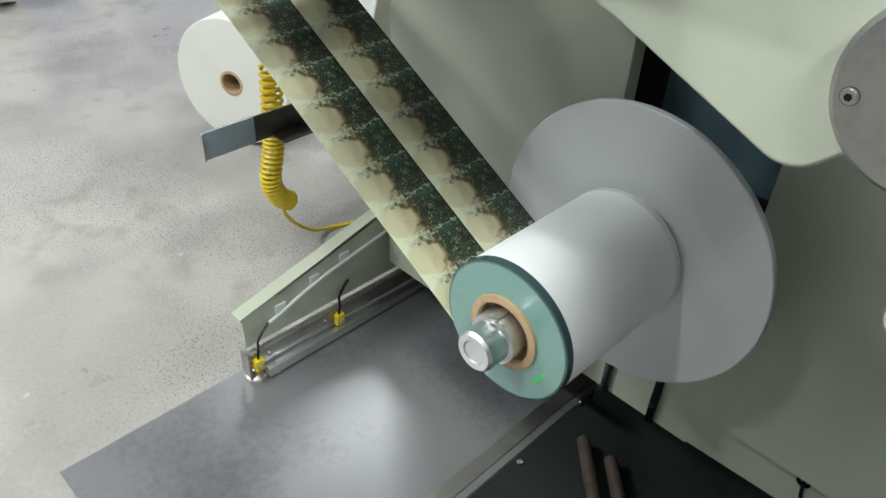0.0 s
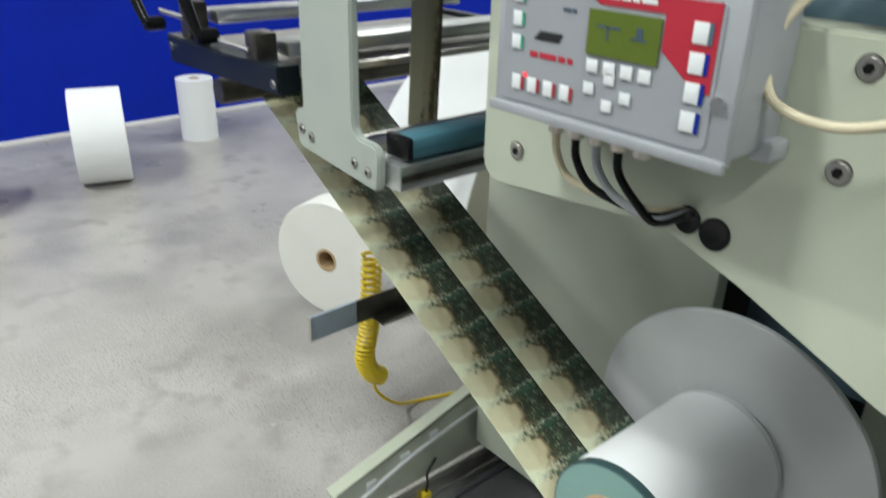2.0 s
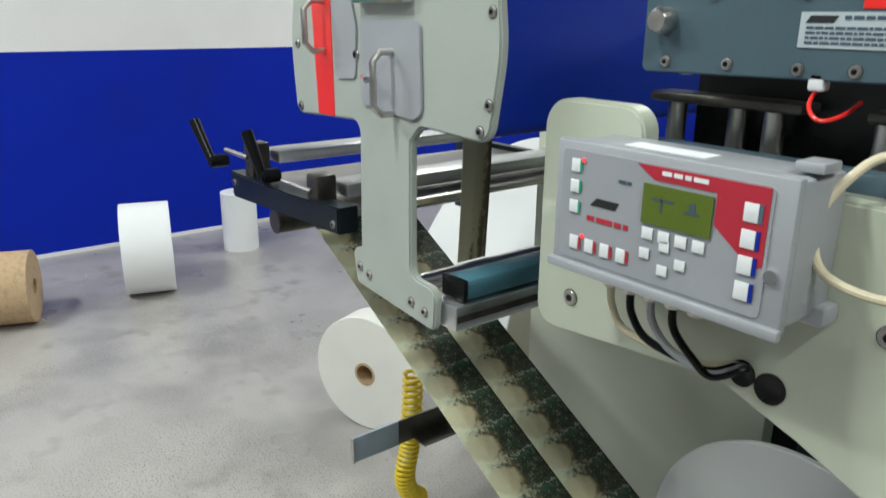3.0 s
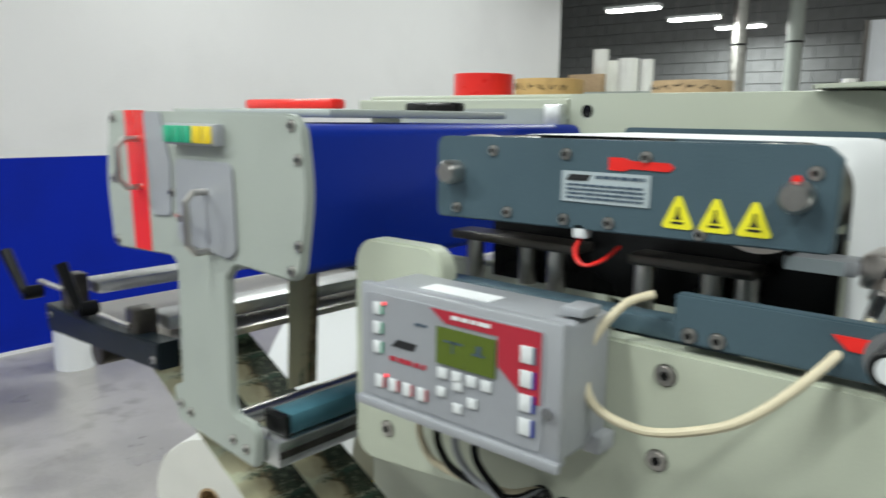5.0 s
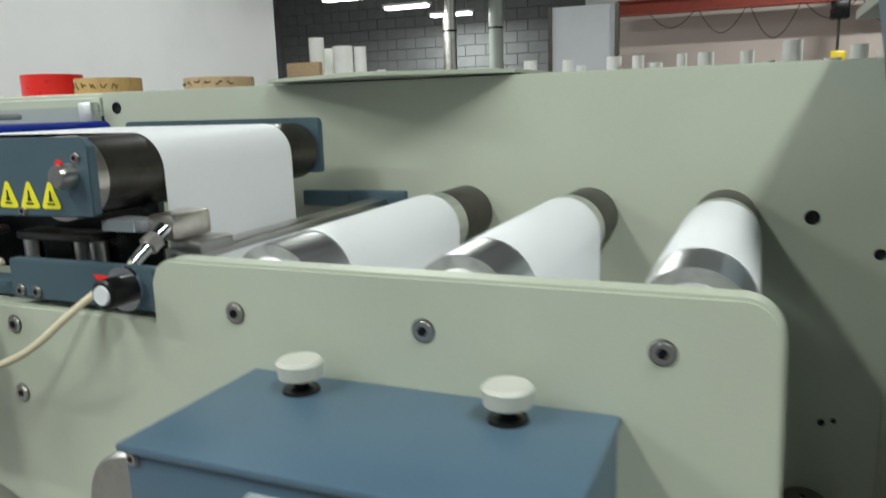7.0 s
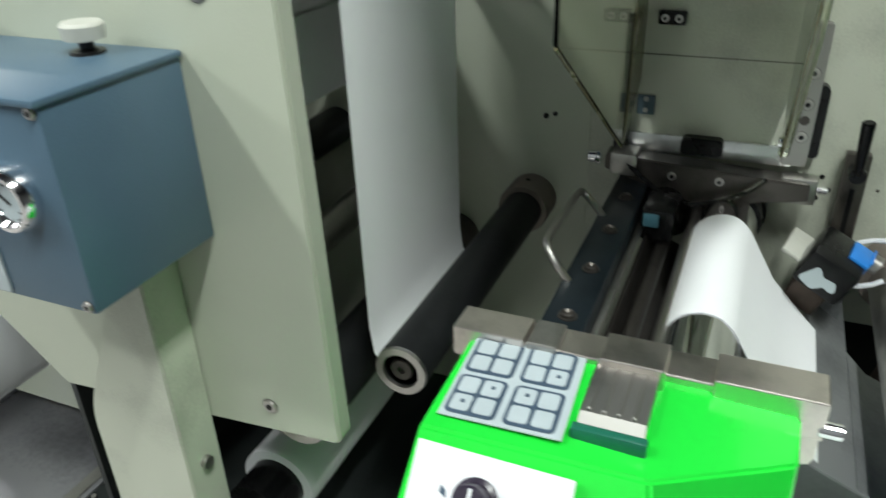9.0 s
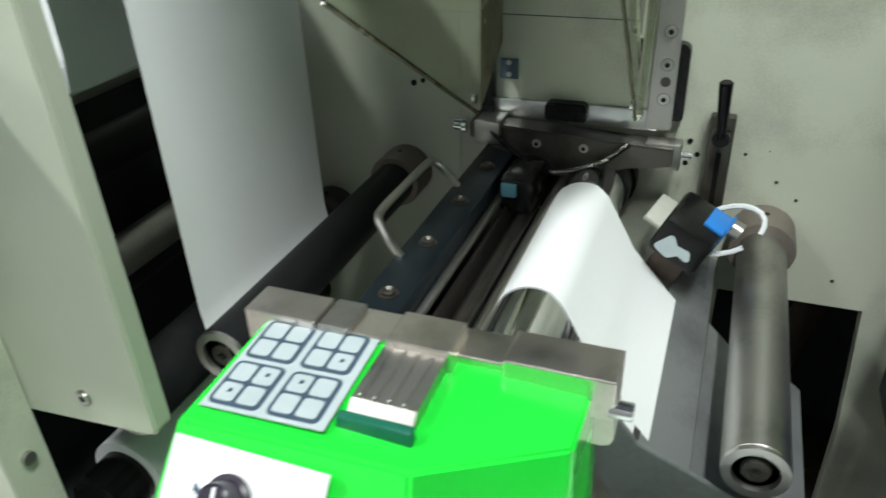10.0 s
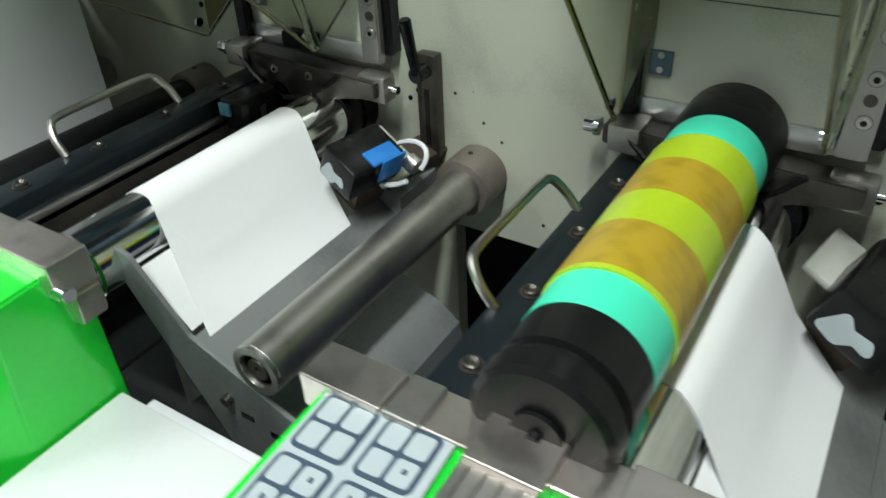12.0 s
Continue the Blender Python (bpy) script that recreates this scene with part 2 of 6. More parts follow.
    # broken pale line and dark green marks between labels
    seam = math_("SUBTRACT", 1.0, clamp_(math_("ABSOLUTE", math_("SUBTRACT", u, 0.07)), 11.0, 0.045))
    colour = over_(colour, math_("MULTIPLY", math_("MULTIPLY", seam, clamp_(twig, 8.0, 0.46)), 0.8), (0.5, 0.52, 0.41))
    mark = math_("SUBTRACT", 1.0, clamp_(math_("ABSOLUTE", math_("SUBTRACT", u, 0.16)), 16.0, 0.05))
    mark = math_("MULTIPLY", mark, clamp_(lane, 9.0, 0.12))
    colour = over_(colour, math_("MULTIPLY", math_("MULTIPLY", mark, clamp_(n1, 9.0, 0.42)), 0.9), (0.025, 0.08, 0.05))
    colour = over_(colour, math_("MULTIPLY", clamp_(cloud, 3.0, 0.5), 0.2), (0.1, 0.1, 0.06))
    # lane gap: dark line
    gap = math_("LESS_THAN", math_("ABSOLUTE", math_("SUBTRACT", lane, 0.985)), 0.013)
    mx = N.new("ShaderNodeMix")
    mx.data_type = "RGBA"
    mx.inputs["B"].default_value = (0.01, 0.012, 0.01, 1)
    L.new(gap, mx.inputs["Factor"])
    L.new(colour, mx.inputs["A"])
    L.new(mx.outputs["Result"], b.inputs["Base Color"])
    return m


CAMO = camo_material()


# ---- building helpers ----
def thing(name, label, category, group="", kind="", at=None):
    ob = new(name)
    if at is not None:
        ob.matrix_basis = at
    return tagged(ob, label, category, group, kind)


def mesh_object(name, bm, material, smooth=True):
    me = bpy.data.meshes.new(name)
    bmesh.ops.recalc_face_normals(bm, faces=bm.faces)
    bm.to_mesh(me)
    bm.free()
    me.materials.append(material)
    if smooth:
        for p in me.polygons:
            p.use_smooth = True
        me.set_sharp_from_angle(angle=radians(32))
    return new(name, me)


def part(name, bm, material, parent, label="", smooth=True):
    ob = mesh_object(name, bm, material, smooth)
    ob.parent = parent
    if label:
        tagged(ob, label)
    return ob


def whole(name, bm, material, label, category, group="", kind="", smooth=True):
    return tagged(mesh_object(name, bm, material, smooth), label, category, group, kind)


def box(x0, y0, z0, x1, y1, z1, bevel=0.0, seg=2, bm=None):
    own = bm or bmesh.new()
    r = bmesh.ops.create_cube(own, size=1.0)
    vs = r["verts"]
    for v in vs:
        v.co = Vector(((x0 + x1) / 2 + v.co.x * (x1 - x0), (y0 + y1) / 2 + v.co.y * (y1 - y0), (z0 + z1) / 2 + v.co.z * (z1 - z0)))
    if bevel:
        es = list({e for v in vs for e in v.link_edges})
        bmesh.ops.bevel(own, geom=es, offset=bevel, segments=seg, affect="EDGES", profile=0.5)
    return own


def cyl(a, b, r0, r1=None, seg=32, caps=True, bevel=0.0, bm=None):
    """A cylinder or cone from a to b."""
    own = bm or bmesh.new()
    a, b = Vector(a), Vector(b)
    d = b - a
    q = d.to_track_quat("Z", "Y").to_matrix().to_4x4()
    r = bmesh.ops.create_cone(own, cap_ends=caps, cap_tris=False, segments=seg, radius1=r0, radius2=r0 if r1 is None else r1, depth=d.length, matrix=Matrix.Translation((a + b) / 2) @ q)
    if bevel:
        es = [e for e in {e for v in r["verts"] for e in v.link_edges} if any(len(f.verts) > 4 for f in e.link_faces)]
        bmesh.ops.bevel(own, geom=es, offset=bevel, segments=2, affect="EDGES")
    return own


def lathe(profile, origin, axis="Y", seg=48, bm=None, ring=False):
    """Turns (along, radius) pairs round an axis through origin."""
    own = bm or bmesh.new()
    o = Vector(origin)
    rings = []
    for s, r in profile:
        loop = []
        for k in range(seg):
            a = 2 * math.pi * k / seg
            c, d = r * math.cos(a), r * math.sin(a)
            p = {"Y": (c, s, d), "X": (s, c, d), "Z": (c, d, s)}[axis]
            loop.append(own.verts.new(o + Vector(p)))
        rings.append(loop)
    for r0, r1 in zip(rings, rings[1:] + (rings[:1] if ring else [])):
        for k in range(seg):
            own.faces.new((r0[k], r0[(k + 1) % seg], r1[(k + 1) % seg], r1[k]))
    if not ring:
        own.faces.new(rings[0])
        own.faces.new(rings[-1][::-1])
    return own


def rounded(points, seg=6):
    """A polygon from (x, z, radius) corners, with its corners rounded."""
    out = []
    n = len(points)
    for k in range(n):
        x, z, r = points[k]
        p, a, c = Vector((x, z)), Vector(points[k - 1][:2]), Vector(points[(k + 1) % n][:2])
        if r <= 0:
            out.append(p)
            continue
        u, w = (a - p).normalized(), (c - p).normalized()
        half = u.angle(w) / 2
        t = min(r / math.tan(half), (a - p).length * 0.49, (c - p).length * 0.49)
        rr = t * math.tan(half)
        mid = p + (u + w).normalized() * (rr / math.sin(half))
        s, e = p + u * t - mid, p + w * t - mid
        ang = s.angle_signed(e)
        for j in range(seg + 1):
            th = -ang * j / seg
            out.append(mid + Vector((s.x * math.cos(th) - s.y * math.sin(th), s.x * math.sin(th) + s.y * math.cos(th))))
    return out


def slab(points, y0, y1, bevel=0.0, bm=None, plane="XZ"):
    """An outline in a plane, made thick from y0 to y1."""
    own = bm or bmesh.new()

    def place(p, d):
        return {"XZ": (p[0], d, p[1]), "XY": (p[0], p[1], d), "YZ": (d, p[0], p[1])}[plane]

    f = [own.verts.new(place(p, y0)) for p in points]
    g = [own.verts.new(place(p, y1)) for p in points]
    top = own.faces.new(f)
    bot = own.faces.new(g[::-1])
    n = len(f)
    for k in range(n):
        own.faces.new((f[k], g[k], g[(k + 1) % n], f[(k + 1) % n]))
    if bevel:
        bmesh.ops.recalc_face_normals(own, faces=own.faces)
        bmesh.ops.bevel(own, geom=list(top.edges) + list(bot.edges), offset=bevel, segments=2, affect="EDGES")
    return own


def tube(points, r, seg=10, bm=None, closed=False):
    """A round bar along smooth points."""
    own = bm or bmesh.new()
    pts = [Vector(p) for p in points]
    n = len(pts)
    up = Vector((0.13, 0.21, 0.97))
    rings = []
    for k, p in enumerate(pts):
        d = (pts[min(k + 1, n - 1)] - pts[max(k - 1, 0)]).normalized()
        s = d.cross(up)
        s = s.normalized() if s.length > 1e-4 else d.orthogonal().normalized()
        up = s.cross(d).normalized()
        rings.append([own.verts.new(p + r * (math.cos(2 * math.pi * j / seg) * s + math.sin(2 * math.pi * j / seg) * up)) for j in range(seg)])
    for a, b in zip(rings, rings[1:]):
        for j in range(seg):
            own.faces.new((a[j], a[(j + 1) % seg], b[(j + 1) % seg], b[j]))
    own.faces.new(rings[0][::-1])
    own.faces.new(rings[-1])
    return own


def smooth_path(points, steps=8):
    """Catmull-Rom through points."""
    p = [Vector(q) for q in points]
    p = [2 * p[0] - p[1], *p, 2 * p[-1] - p[-2]]
    out = []
    for k in range(1, len(p) - 2):
        a, b, c, d = p[k - 1 : k + 3]
        for j in range(steps):
            t = j / steps
            out.append(0.5 * (2 * b + (c - a) * t + (2 * a - 5 * b + 4 * c - d) * t * t + (3 * b - a - 3 * c + d) * t**3))
    out.append(p[-2])
    return out


def sheet(profile, y0, y1, thick=0.0006, cols=1):
    """A thin web that follows (x, z) points, from y0 to y1."""
    own = bmesh.new()
    rows = []
    n = len(profile)
    for k, (x, z) in enumerate(profile):
        a, b = profile[max(k - 1, 0)], profile[min(k + 1, n - 1)]
        d = Vector((b[0] - a[0], b[1] - a[1])).normalized()
        nx, nz = -d.y * thick, d.x * thick
        rows.append([own.verts.new((x, y0, z)), own.verts.new((x, y1, z)), own.verts.new((x + nx, y1, z + nz)), own.verts.new((x + nx, y0, z + nz))])
    for a, b in zip(rows, rows[1:]):
        for j in range(4):
            own.faces.new((a[j], a[(j + 1) % 4], b[(j + 1) % 4], b[j]))
    own.faces.new(rows[0])
    own.faces.new(rows[-1][::-1])
    return own


def arc(cx, cz, r, a0, a1, n=12):
    return [(cx + r * math.cos(radians(a0 + (a1 - a0) * k / n)), cz + r * math.sin(radians(a0 + (a1 - a0) * k / n))) for k in range(n + 1)]


def bolt(parent, x, y, z, r=0.0086, name="bolt"):
    """A socket-head bolt that looks towards the front."""
    b = part(name, lathe([(0.001, r * 1.15), (-0.0008, r * 1.15), (-0.0008, r), (-0.003, r * 0.94), (-0.003, r * 0.5)], (x, y, z), seg=20), STEEL, parent)
    part("socket", lathe([(-0.002, r * 0.55), (-0.0034, r * 0.55), (-0.0034, r * 0.05)], (x, y, z), seg=6), BLACK, b, "", False)
    part("shadow_gap", lathe([(0.0, r * 1.26), (-0.0005, r * 1.26), (-0.0005, r * 1.1)], (x, y, z), seg=20), DARK_STEEL, b, "", False)
    return b


# ---- large structure ----
YB = 0.623
bm = box(-5.45, -2.75, -0.2, 9, 15, 0.0)
tagged(mesh_object("floor", bm, CONCRETE, False), "worn grey polished concrete workshop floor", "floor", kind="structure")
wall = thing("wall_west", "white workshop wall with a deep blue lower half", "wall", kind="structure")
part("lower_wall", box(-5.45, -2.75, 0, -5.3, 8.1, 1.39), WALL_BLUE, wall, "deep blue painted lower wall", False)
part("upper_wall", box(-5.45, -2.75, 1.39, -5.3, 8.1, 5.2), WALL_WHITE, wall, "white painted upper wall", False)
part("floor_strip", box(-5.3, -2.6, 0, -5.285, 8.1, 0.025), WALL_WHITE, wall, "pale unpainted strip at the foot", False)
# unseen wall, set close and grey to cut light bounced off the floor
tagged(mesh_object("unseen_wall_south", box(-5.3, -2.75, 0, 9, -2.6, 5.2), BLOCKWORK, False), "unseen plain grey block wall behind the camera aisle, limiting bounced light", "wall", kind="structure")
tagged(mesh_object("wall_east", box(9, -2.75, 0, 9.15, 15, 5.2), BLOCKWORK, False), "plain grey block workshop wall", "wall", kind="structure")
tagged(mesh_object("wall_return", box(-9.2, 8.1, 0, -5.3, 8.25, 5.2), WALL_WHITE, False), "white return wall of the hall", "wall", kind="structure")
tagged(mesh_object("wall_far_west", box(-9.35, 8.1, 0, -9.2, 14.2, 5.2), BLOCKWORK, False), "grey concrete block wall", "wall", kind="structure")
tagged(mesh_object("floor_far", box(-9.35, 8.1, -0.2, -5.45, 15, 0.0), CONCRETE, False), "grey concrete floor of the far bay", "floor", kind="structure")


def ceiling():
    bm = box(-9.4, -2.8, 5.2, 9.2, 15.2, 5.35)
    for k in range(10):
        y = -1.6 + 1.7 * k
        box(-9.3, y, 5.0, 9, y + 0.12, 5.2, bm=bm)
    return tagged(mesh_object("ceiling", bm, ROOF, False), "dark steel roof deck with joists", "ceiling", kind="structure")


ceiling()


def tube_lamp(x, y, z, half=0.75):
    """A pair of tubes in a shallow tray, and its light."""
    lamp = thing("ceiling_lamp", "lit fluorescent batten hanging under the dark roof", "lamp", "ceiling lamps")
    lamp.matrix_basis = pose(x, y, z)
    part("tray", box(-half, -0.1, 0.03, half, 0.1, 0.07), KEY_WHITE, lamp, "", False)
    for s in (-0.05, 0.05):
        part("tube", cyl((-half + 0.03, s, 0.01), (half - 0.03, s, 0.01), 0.022, seg=12), LAMP, lamp, "glowing tube")
    for s in (-half * 0.7, half * 0.7):
        part("hanger", cyl((s, 0, 0.07), (s, 0, 5.2 - z), 0.006, seg=6), STEEL_DULL, lamp)
    return lamp


def lamp_light(x, y, z, power, sx=1.5, sy=0.25):
    d = bpy.data.lights.new("lamp_light", "AREA")
    d.shape, d.size, d.size_y, d.energy, d.color = "RECTANGLE", sx, sy, power, (0.93, 1.0, 0.95)
    o = new("lamp_light", d)
    o.location = (x, y, z)
    return o


# battens out of view; the third and fifth added to brighten the white wall
for x, y, z, p, turn in ((-3.2, -2.1, 3.9, 160, 0), (-0.7, -1.7, 3.9, 85, 90), (-3.7, 2.5, 3.9, 40, 0), (1.95, -0.9, 3.9, 110, 90), (-2.3, 5.6, 4.7, 200, 0)):
    tube_lamp(x, y, z).matrix_basis = pose(x, y, z, 0, 0, turn)
    lamp_light(x, y, z - 0.04, p, *((1.5, 0.22) if turn == 0 else (0.22, 1.5)))

for x, y in ((-5.1, 9.9), (-4.8, 11.4), (-4.6, 12.9)):
    tube_lamp(x, y, 3.3, 0.42)
    lamp_light(x, y, 3.26, 85, 0.84, 0.2)
# extra batten above the view, added to brighten the pale plastered wall
tube_lamp(2.5, 9.6, 4.5)
lamp_light(2.5, 9.6, 4.46, 260)

# ---- far end of the hall ----
def block_wall():
    wall = thing("wall_far", "grey concrete block wall at the far end", "wall", kind="structure")
    part("wall_core", box(-9.2, 14.02, 0, -2.1, 14.2, 5.2), BLOCKWORK, wall, "", False)
    data = bpy.data.meshes.new("block")
    b = box(0, 0, 0, 0.43, 0.03, 0.205, 0.006, 1)
    b.to_mesh(data)
    b.free()
    data.materials.append(BLOCKWORK)
    for r in range(14):
        for c in range(16):
            o = new("block", data)
            o.parent = wall
            o.matrix_basis = pose(-9.15 + c * 0.44 + (0.22 if r % 2 else 0), 13.99, 1.75 + r * 0.215)
    return wall


block_wall()
tagged(mesh_object("wall_far_east", box(-2.1, 13.0, 0, 9, 13.15, 3.3), PINKWALL, False), "pale plastered far wall", "wall", kind="structure")
tagged(mesh_object("wall_far_top", box(-2.1, 13.02, 3.3, 9, 13.2, 5.2), WALL_WHITE, False), "white band above the far beam", "wall", kind="structure")
for x in (-4.23, -3.38):
    c = thing("steel_column", "grey steel column with a cable tie", "column", "columns")
    part("shaft", cyl((x, 11.9, 0), (x, 11.9, 5.0), 0.12, seg=24), STEEL_DULL if x < -4 else GREY_PAINT, c)
    part("collar", cyl((x, 11.9, 2.9), (x, 11.9, 2.93), 0.128, seg=24), BLACK, c)
    part("base_plate", box(x - 0.2, 11.7, 0, x + 0.2, 12.1, 0.02), STEEL_DULL, c)


def red_beam():
    b = thing("crane_beam", "red oxide steel crane beam with hanging cable loops", "beam")
    part("web", box(-1.4, 12.3, 3.02, 8.9, 12.36, 3.2), RED_BEAM, b)
    part("flange", box(-1.4, 12.2, 3.2, 8.9, 12.46, 3.225), RED_BEAM, b)
    part("flange", box(-1.4, 12.2, 2.995, 8.9, 12.46, 3.02), RED_BEAM, b)
    for k in range(7):
        x = -0.9 + k * 0.75
        sag = 0.25 + 0.12 * (k % 3)
        pts = [(x + 0.7 * t, 12.2, 3.0 - sag * math.sin(math.pi * t)) for t in (0, 0.15, 0.3, 0.5, 0.7, 0.85, 1)]
        part("cable_loop", tube(smooth_path(pts, 3), 0.007, 6), DARK_STEEL, b)
    part("brace", tube([(1.9, 12.3, 3.2), (2.6, 12.3, 4.6)], 0.06, 8), RED_BEAM, b)
    part("brace", tube([(1.9, 12.3, 3.2), (1.2, 12.3, 4.6)], 0.06, 8), RED_BEAM, b)
    for x in (-0.6, 3.0, 6.0, 8.0):
        part("hanger", cyl((x, 12.33, 3.22), (x, 12.33, 5.1), 0.03, seg=12), RED_BEAM, b)
    return b


red_beam()


def chain_hoist():
    h = thing("chain_hoist", "chain hoist with a yellow hook block", "hoist")
    part("motor", box(1.7, 12.1, 2.72, 1.95, 12.35, 2.99, 0.03), BLACK, h)
    part("chain", cyl((1.82, 12.2, 2.2), (1.82, 12.2, 2.72), 0.02, seg=8), DARK_STEEL, h)
    part("hook_block", box(1.72, 12.12, 2.02, 1.94, 12.28, 2.28, 0.04), YELLOW, h, "yellow hook block")
    return h


chain_hoist()


def roll_rack(x0, x1, y, top):
    r = thing("storage_rack", "steel storage rack along the far side", "rack", "racks")
    for x in (x0, x1):
        for d in (-0.35, 0.35):
            part("upright", box(x - 0.03, y + d - 0.03, 0, x + 0.03, y + d + 0.03, top), GREY_PAINT, r, "", False)
    for z in (0.5, top - 0.04):
        part("shelf", box(x0, y - 0.38, z, x1, y + 0.38, z + 0.04), GREY_PAINT, r, "", False)
    return r


def small_roll(x, y, z, r, h, m=None, label="white label roll standing on end", core=True):
    t = thing("label_roll", label, "roll", "stacked rolls", at=pose(x, y, z))
    part("winding", lathe([(0, r * 0.3), (0, r), (h, r), (h, r * 0.3), (h * 0.97, r * 0.28), (0.01, r * 0.28)], (0, 0, 0), "Z", 24, ring=True), m or ROLL_WHITE, t)
    if core:
        part("core", lathe([(0.001, r * 0.27), (h + 0.002, r * 0.27), (h + 0.002, r * 0.2), (0.001, r * 0.2)], (0, 0, 0), "Z", 16, ring=True), KRAFT, t)
    return t


roll_rack(-5.2, -3.6, 8.4, 2.05)
for x, y, r, h in ((-4.69, 8.3, 0.1, 0.55), (-4.63, 8.55, 0.09, 0.42), (-4.29, 8.3, 0.13, 0.42), (-4.03, 8.3, 0.08, 0.4), (-3.78, 8.4, 0.06, 0.1)):
    small_roll(x, y, 2.05, r, h)
carton = thing("carton", "open brown cardboard carton beside stacked rolls", "carton")
part("body", box(-5.05, 8.1, 2.05, -4.55, 8.2, 2.28, 0.006), KRAFT, carton)
roll_rack(-2.2, 4.5, 8.4, 1.93)
rng = random.Random(4)
for k in range(22):
    small_roll(-1.9 + k * 0.28 + rng.uniform(-0.08, 0.08), 8.25 + rng.uniform(-0.1, 0.2), 1.93, rng.uniform(0.05, 0.1), rng.choice((0.1, 0.14, 0.22, 0.3)))
screen = thing("partition_panel", "pale translucent partition panel in a steel frame", "panel")
part("sheet", box(-2.15, 10.9, 0, -1.2, 10.93, 3.05), PAPER_GREY, screen)
for x in (-2.2, -1.2):
    part("post", box(x, 10.87, 0, x + 0.06, 10.96, 3.05), DARK_STEEL, screen)

# ---- press frame ----
def back_plate():
    p = thing("machine_back_plate", "cream painted steel back plate of the press", "machine frame")
    part("plate", slab(rounded([(-0.4, 1.748, 0.0), (1.0485, 1.748, 0.0), (1.0485, 0.3, 0), (0.0, 0.3, 0), (0.0, 1.3, 0), (-0.4, 1.4, 0)]), YB, YB + 0.03, 0.0004), CREAM, p, "", False)
    return p


frame_back = back_plate()
part("plate_extension", slab([(1.049, 1.9), (1.049, 0.3), (1.48, 0.3), (1.48, 0.92), (1.688, 0.92), (1.703, 0.68), (1.703, 0.3), (2.146, 0.3), (2.146, 0.92), (2.354, 0.92), (2.369, 0.68), (2.369, 0.3), (4.2, 0.3), (4.2, 1.9)], YB, YB + 0.03, 0.0004), CREAM_OLD, frame_back, "older cream plate behind the print units", False)
for x, z, r in ((-0.362, 1.717, 0.012), (0.942, 1.529, 0.0105), (0.988, 1.223, 0.004), (1.031, 1.479, 0.008), (1.064, 1.481, 0.008), (0.851, 1.421, 0.004), (0.972, 1.218, 0.005)):
    part("hole", lathe([(0, r), (-0.0015, r), (-0.0015, r * 0.7), (-0.001, r * 0.6)], (x, YB, z), seg=16), BLACK, frame_back)


def front_plate():
    p = thing("machine_front_plate", "cream painted front side plate with rounded steps", "machine frame")
    pts = rounded([(-0.318, 1.556, 0.035), (-0.175, 1.556, 0.035), (-0.172, 1.499, 0.0), (0.305, 1.499, 0.0), (0.305, 1.563, 0.035), (0.893, 1.563, 0.03), (0.905, 0.995, 0.012), (0.45, 0.96, 0.02), (0.284, 1.12, 0.02), (0.3, 1.215, 0.02), (0.225, 1.23, 0.01), (0.19, 1.195, 0.035), (0.03, 1.262, 0.06), (-0.06, 1.292, 0.05), (-0.318, 1.267, 0.03)], 8)
    part("plate", slab(pts, 0.0, 0.028, 0.003), CREAM, p)
    for x, z in ((-0.26, 1.319), (0.096, 1.475), (0.093, 1.392), (0.409, 1.514), (0.609, 1.515), (0.809, 1.516), (0.809, 1.028)):
        bolt(p, x, 0.0, z)
    for x, z, r in ((0.0, 1.305, 0.016), (-0.03, 1.31, 0.014)):
        part("cable_hole", lathe([(0.0, r), (-0.002, r), (-0.002, r * 0.7), (-0.001, r * 0.5)], (x, 0, z), seg=20), BLACK, p)
    return p


front_plate()


def end_cover():
    d = thing("roller_end_cover", "round grey roller end cover with socket screws", "cover")
    part("disc", lathe([(0.03, 0.066), (-0.012, 0.066), (-0.016, 0.062), (-0.016, 0.01)], (0.265, -0.002, 1.285), seg=64), STEEL_DULL, d, "grey turned disc")
    for a in (74, 194, 314):
        bolt(d, 0.265 + 0.052 * math.cos(radians(a)), -0.018, 1.285 + 0.052 * math.sin(radians(a)), 0.005, "screw")
    return d


end_cover()


def rear_enclosure():
    # walls and roof added to block light, so the plate cut-outs stay dark
    c = thing("rear_enclosure", "added dark enclosure shutting out light behind the press plates", "machine cabinet")
    part("rear_wall", box(-0.9, 1.4, 0.0, 4.2, 1.42, 1.72), DARK_BED_AND_SHADE, c, "", False)
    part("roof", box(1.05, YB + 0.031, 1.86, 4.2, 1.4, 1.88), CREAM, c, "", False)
    part("end_wall", box(4.18, YB + 0.031, 0.0, 4.2, 1.4, 1.86), DARK_BED_AND_SHADE, c, "", False)
    part("bed_floor", box(0.92, 0.2, 0.0, 4.2, 1.4, 0.05), DARK_BED_AND_SHADE, c, "", False)
    return c


rear_enclosure()


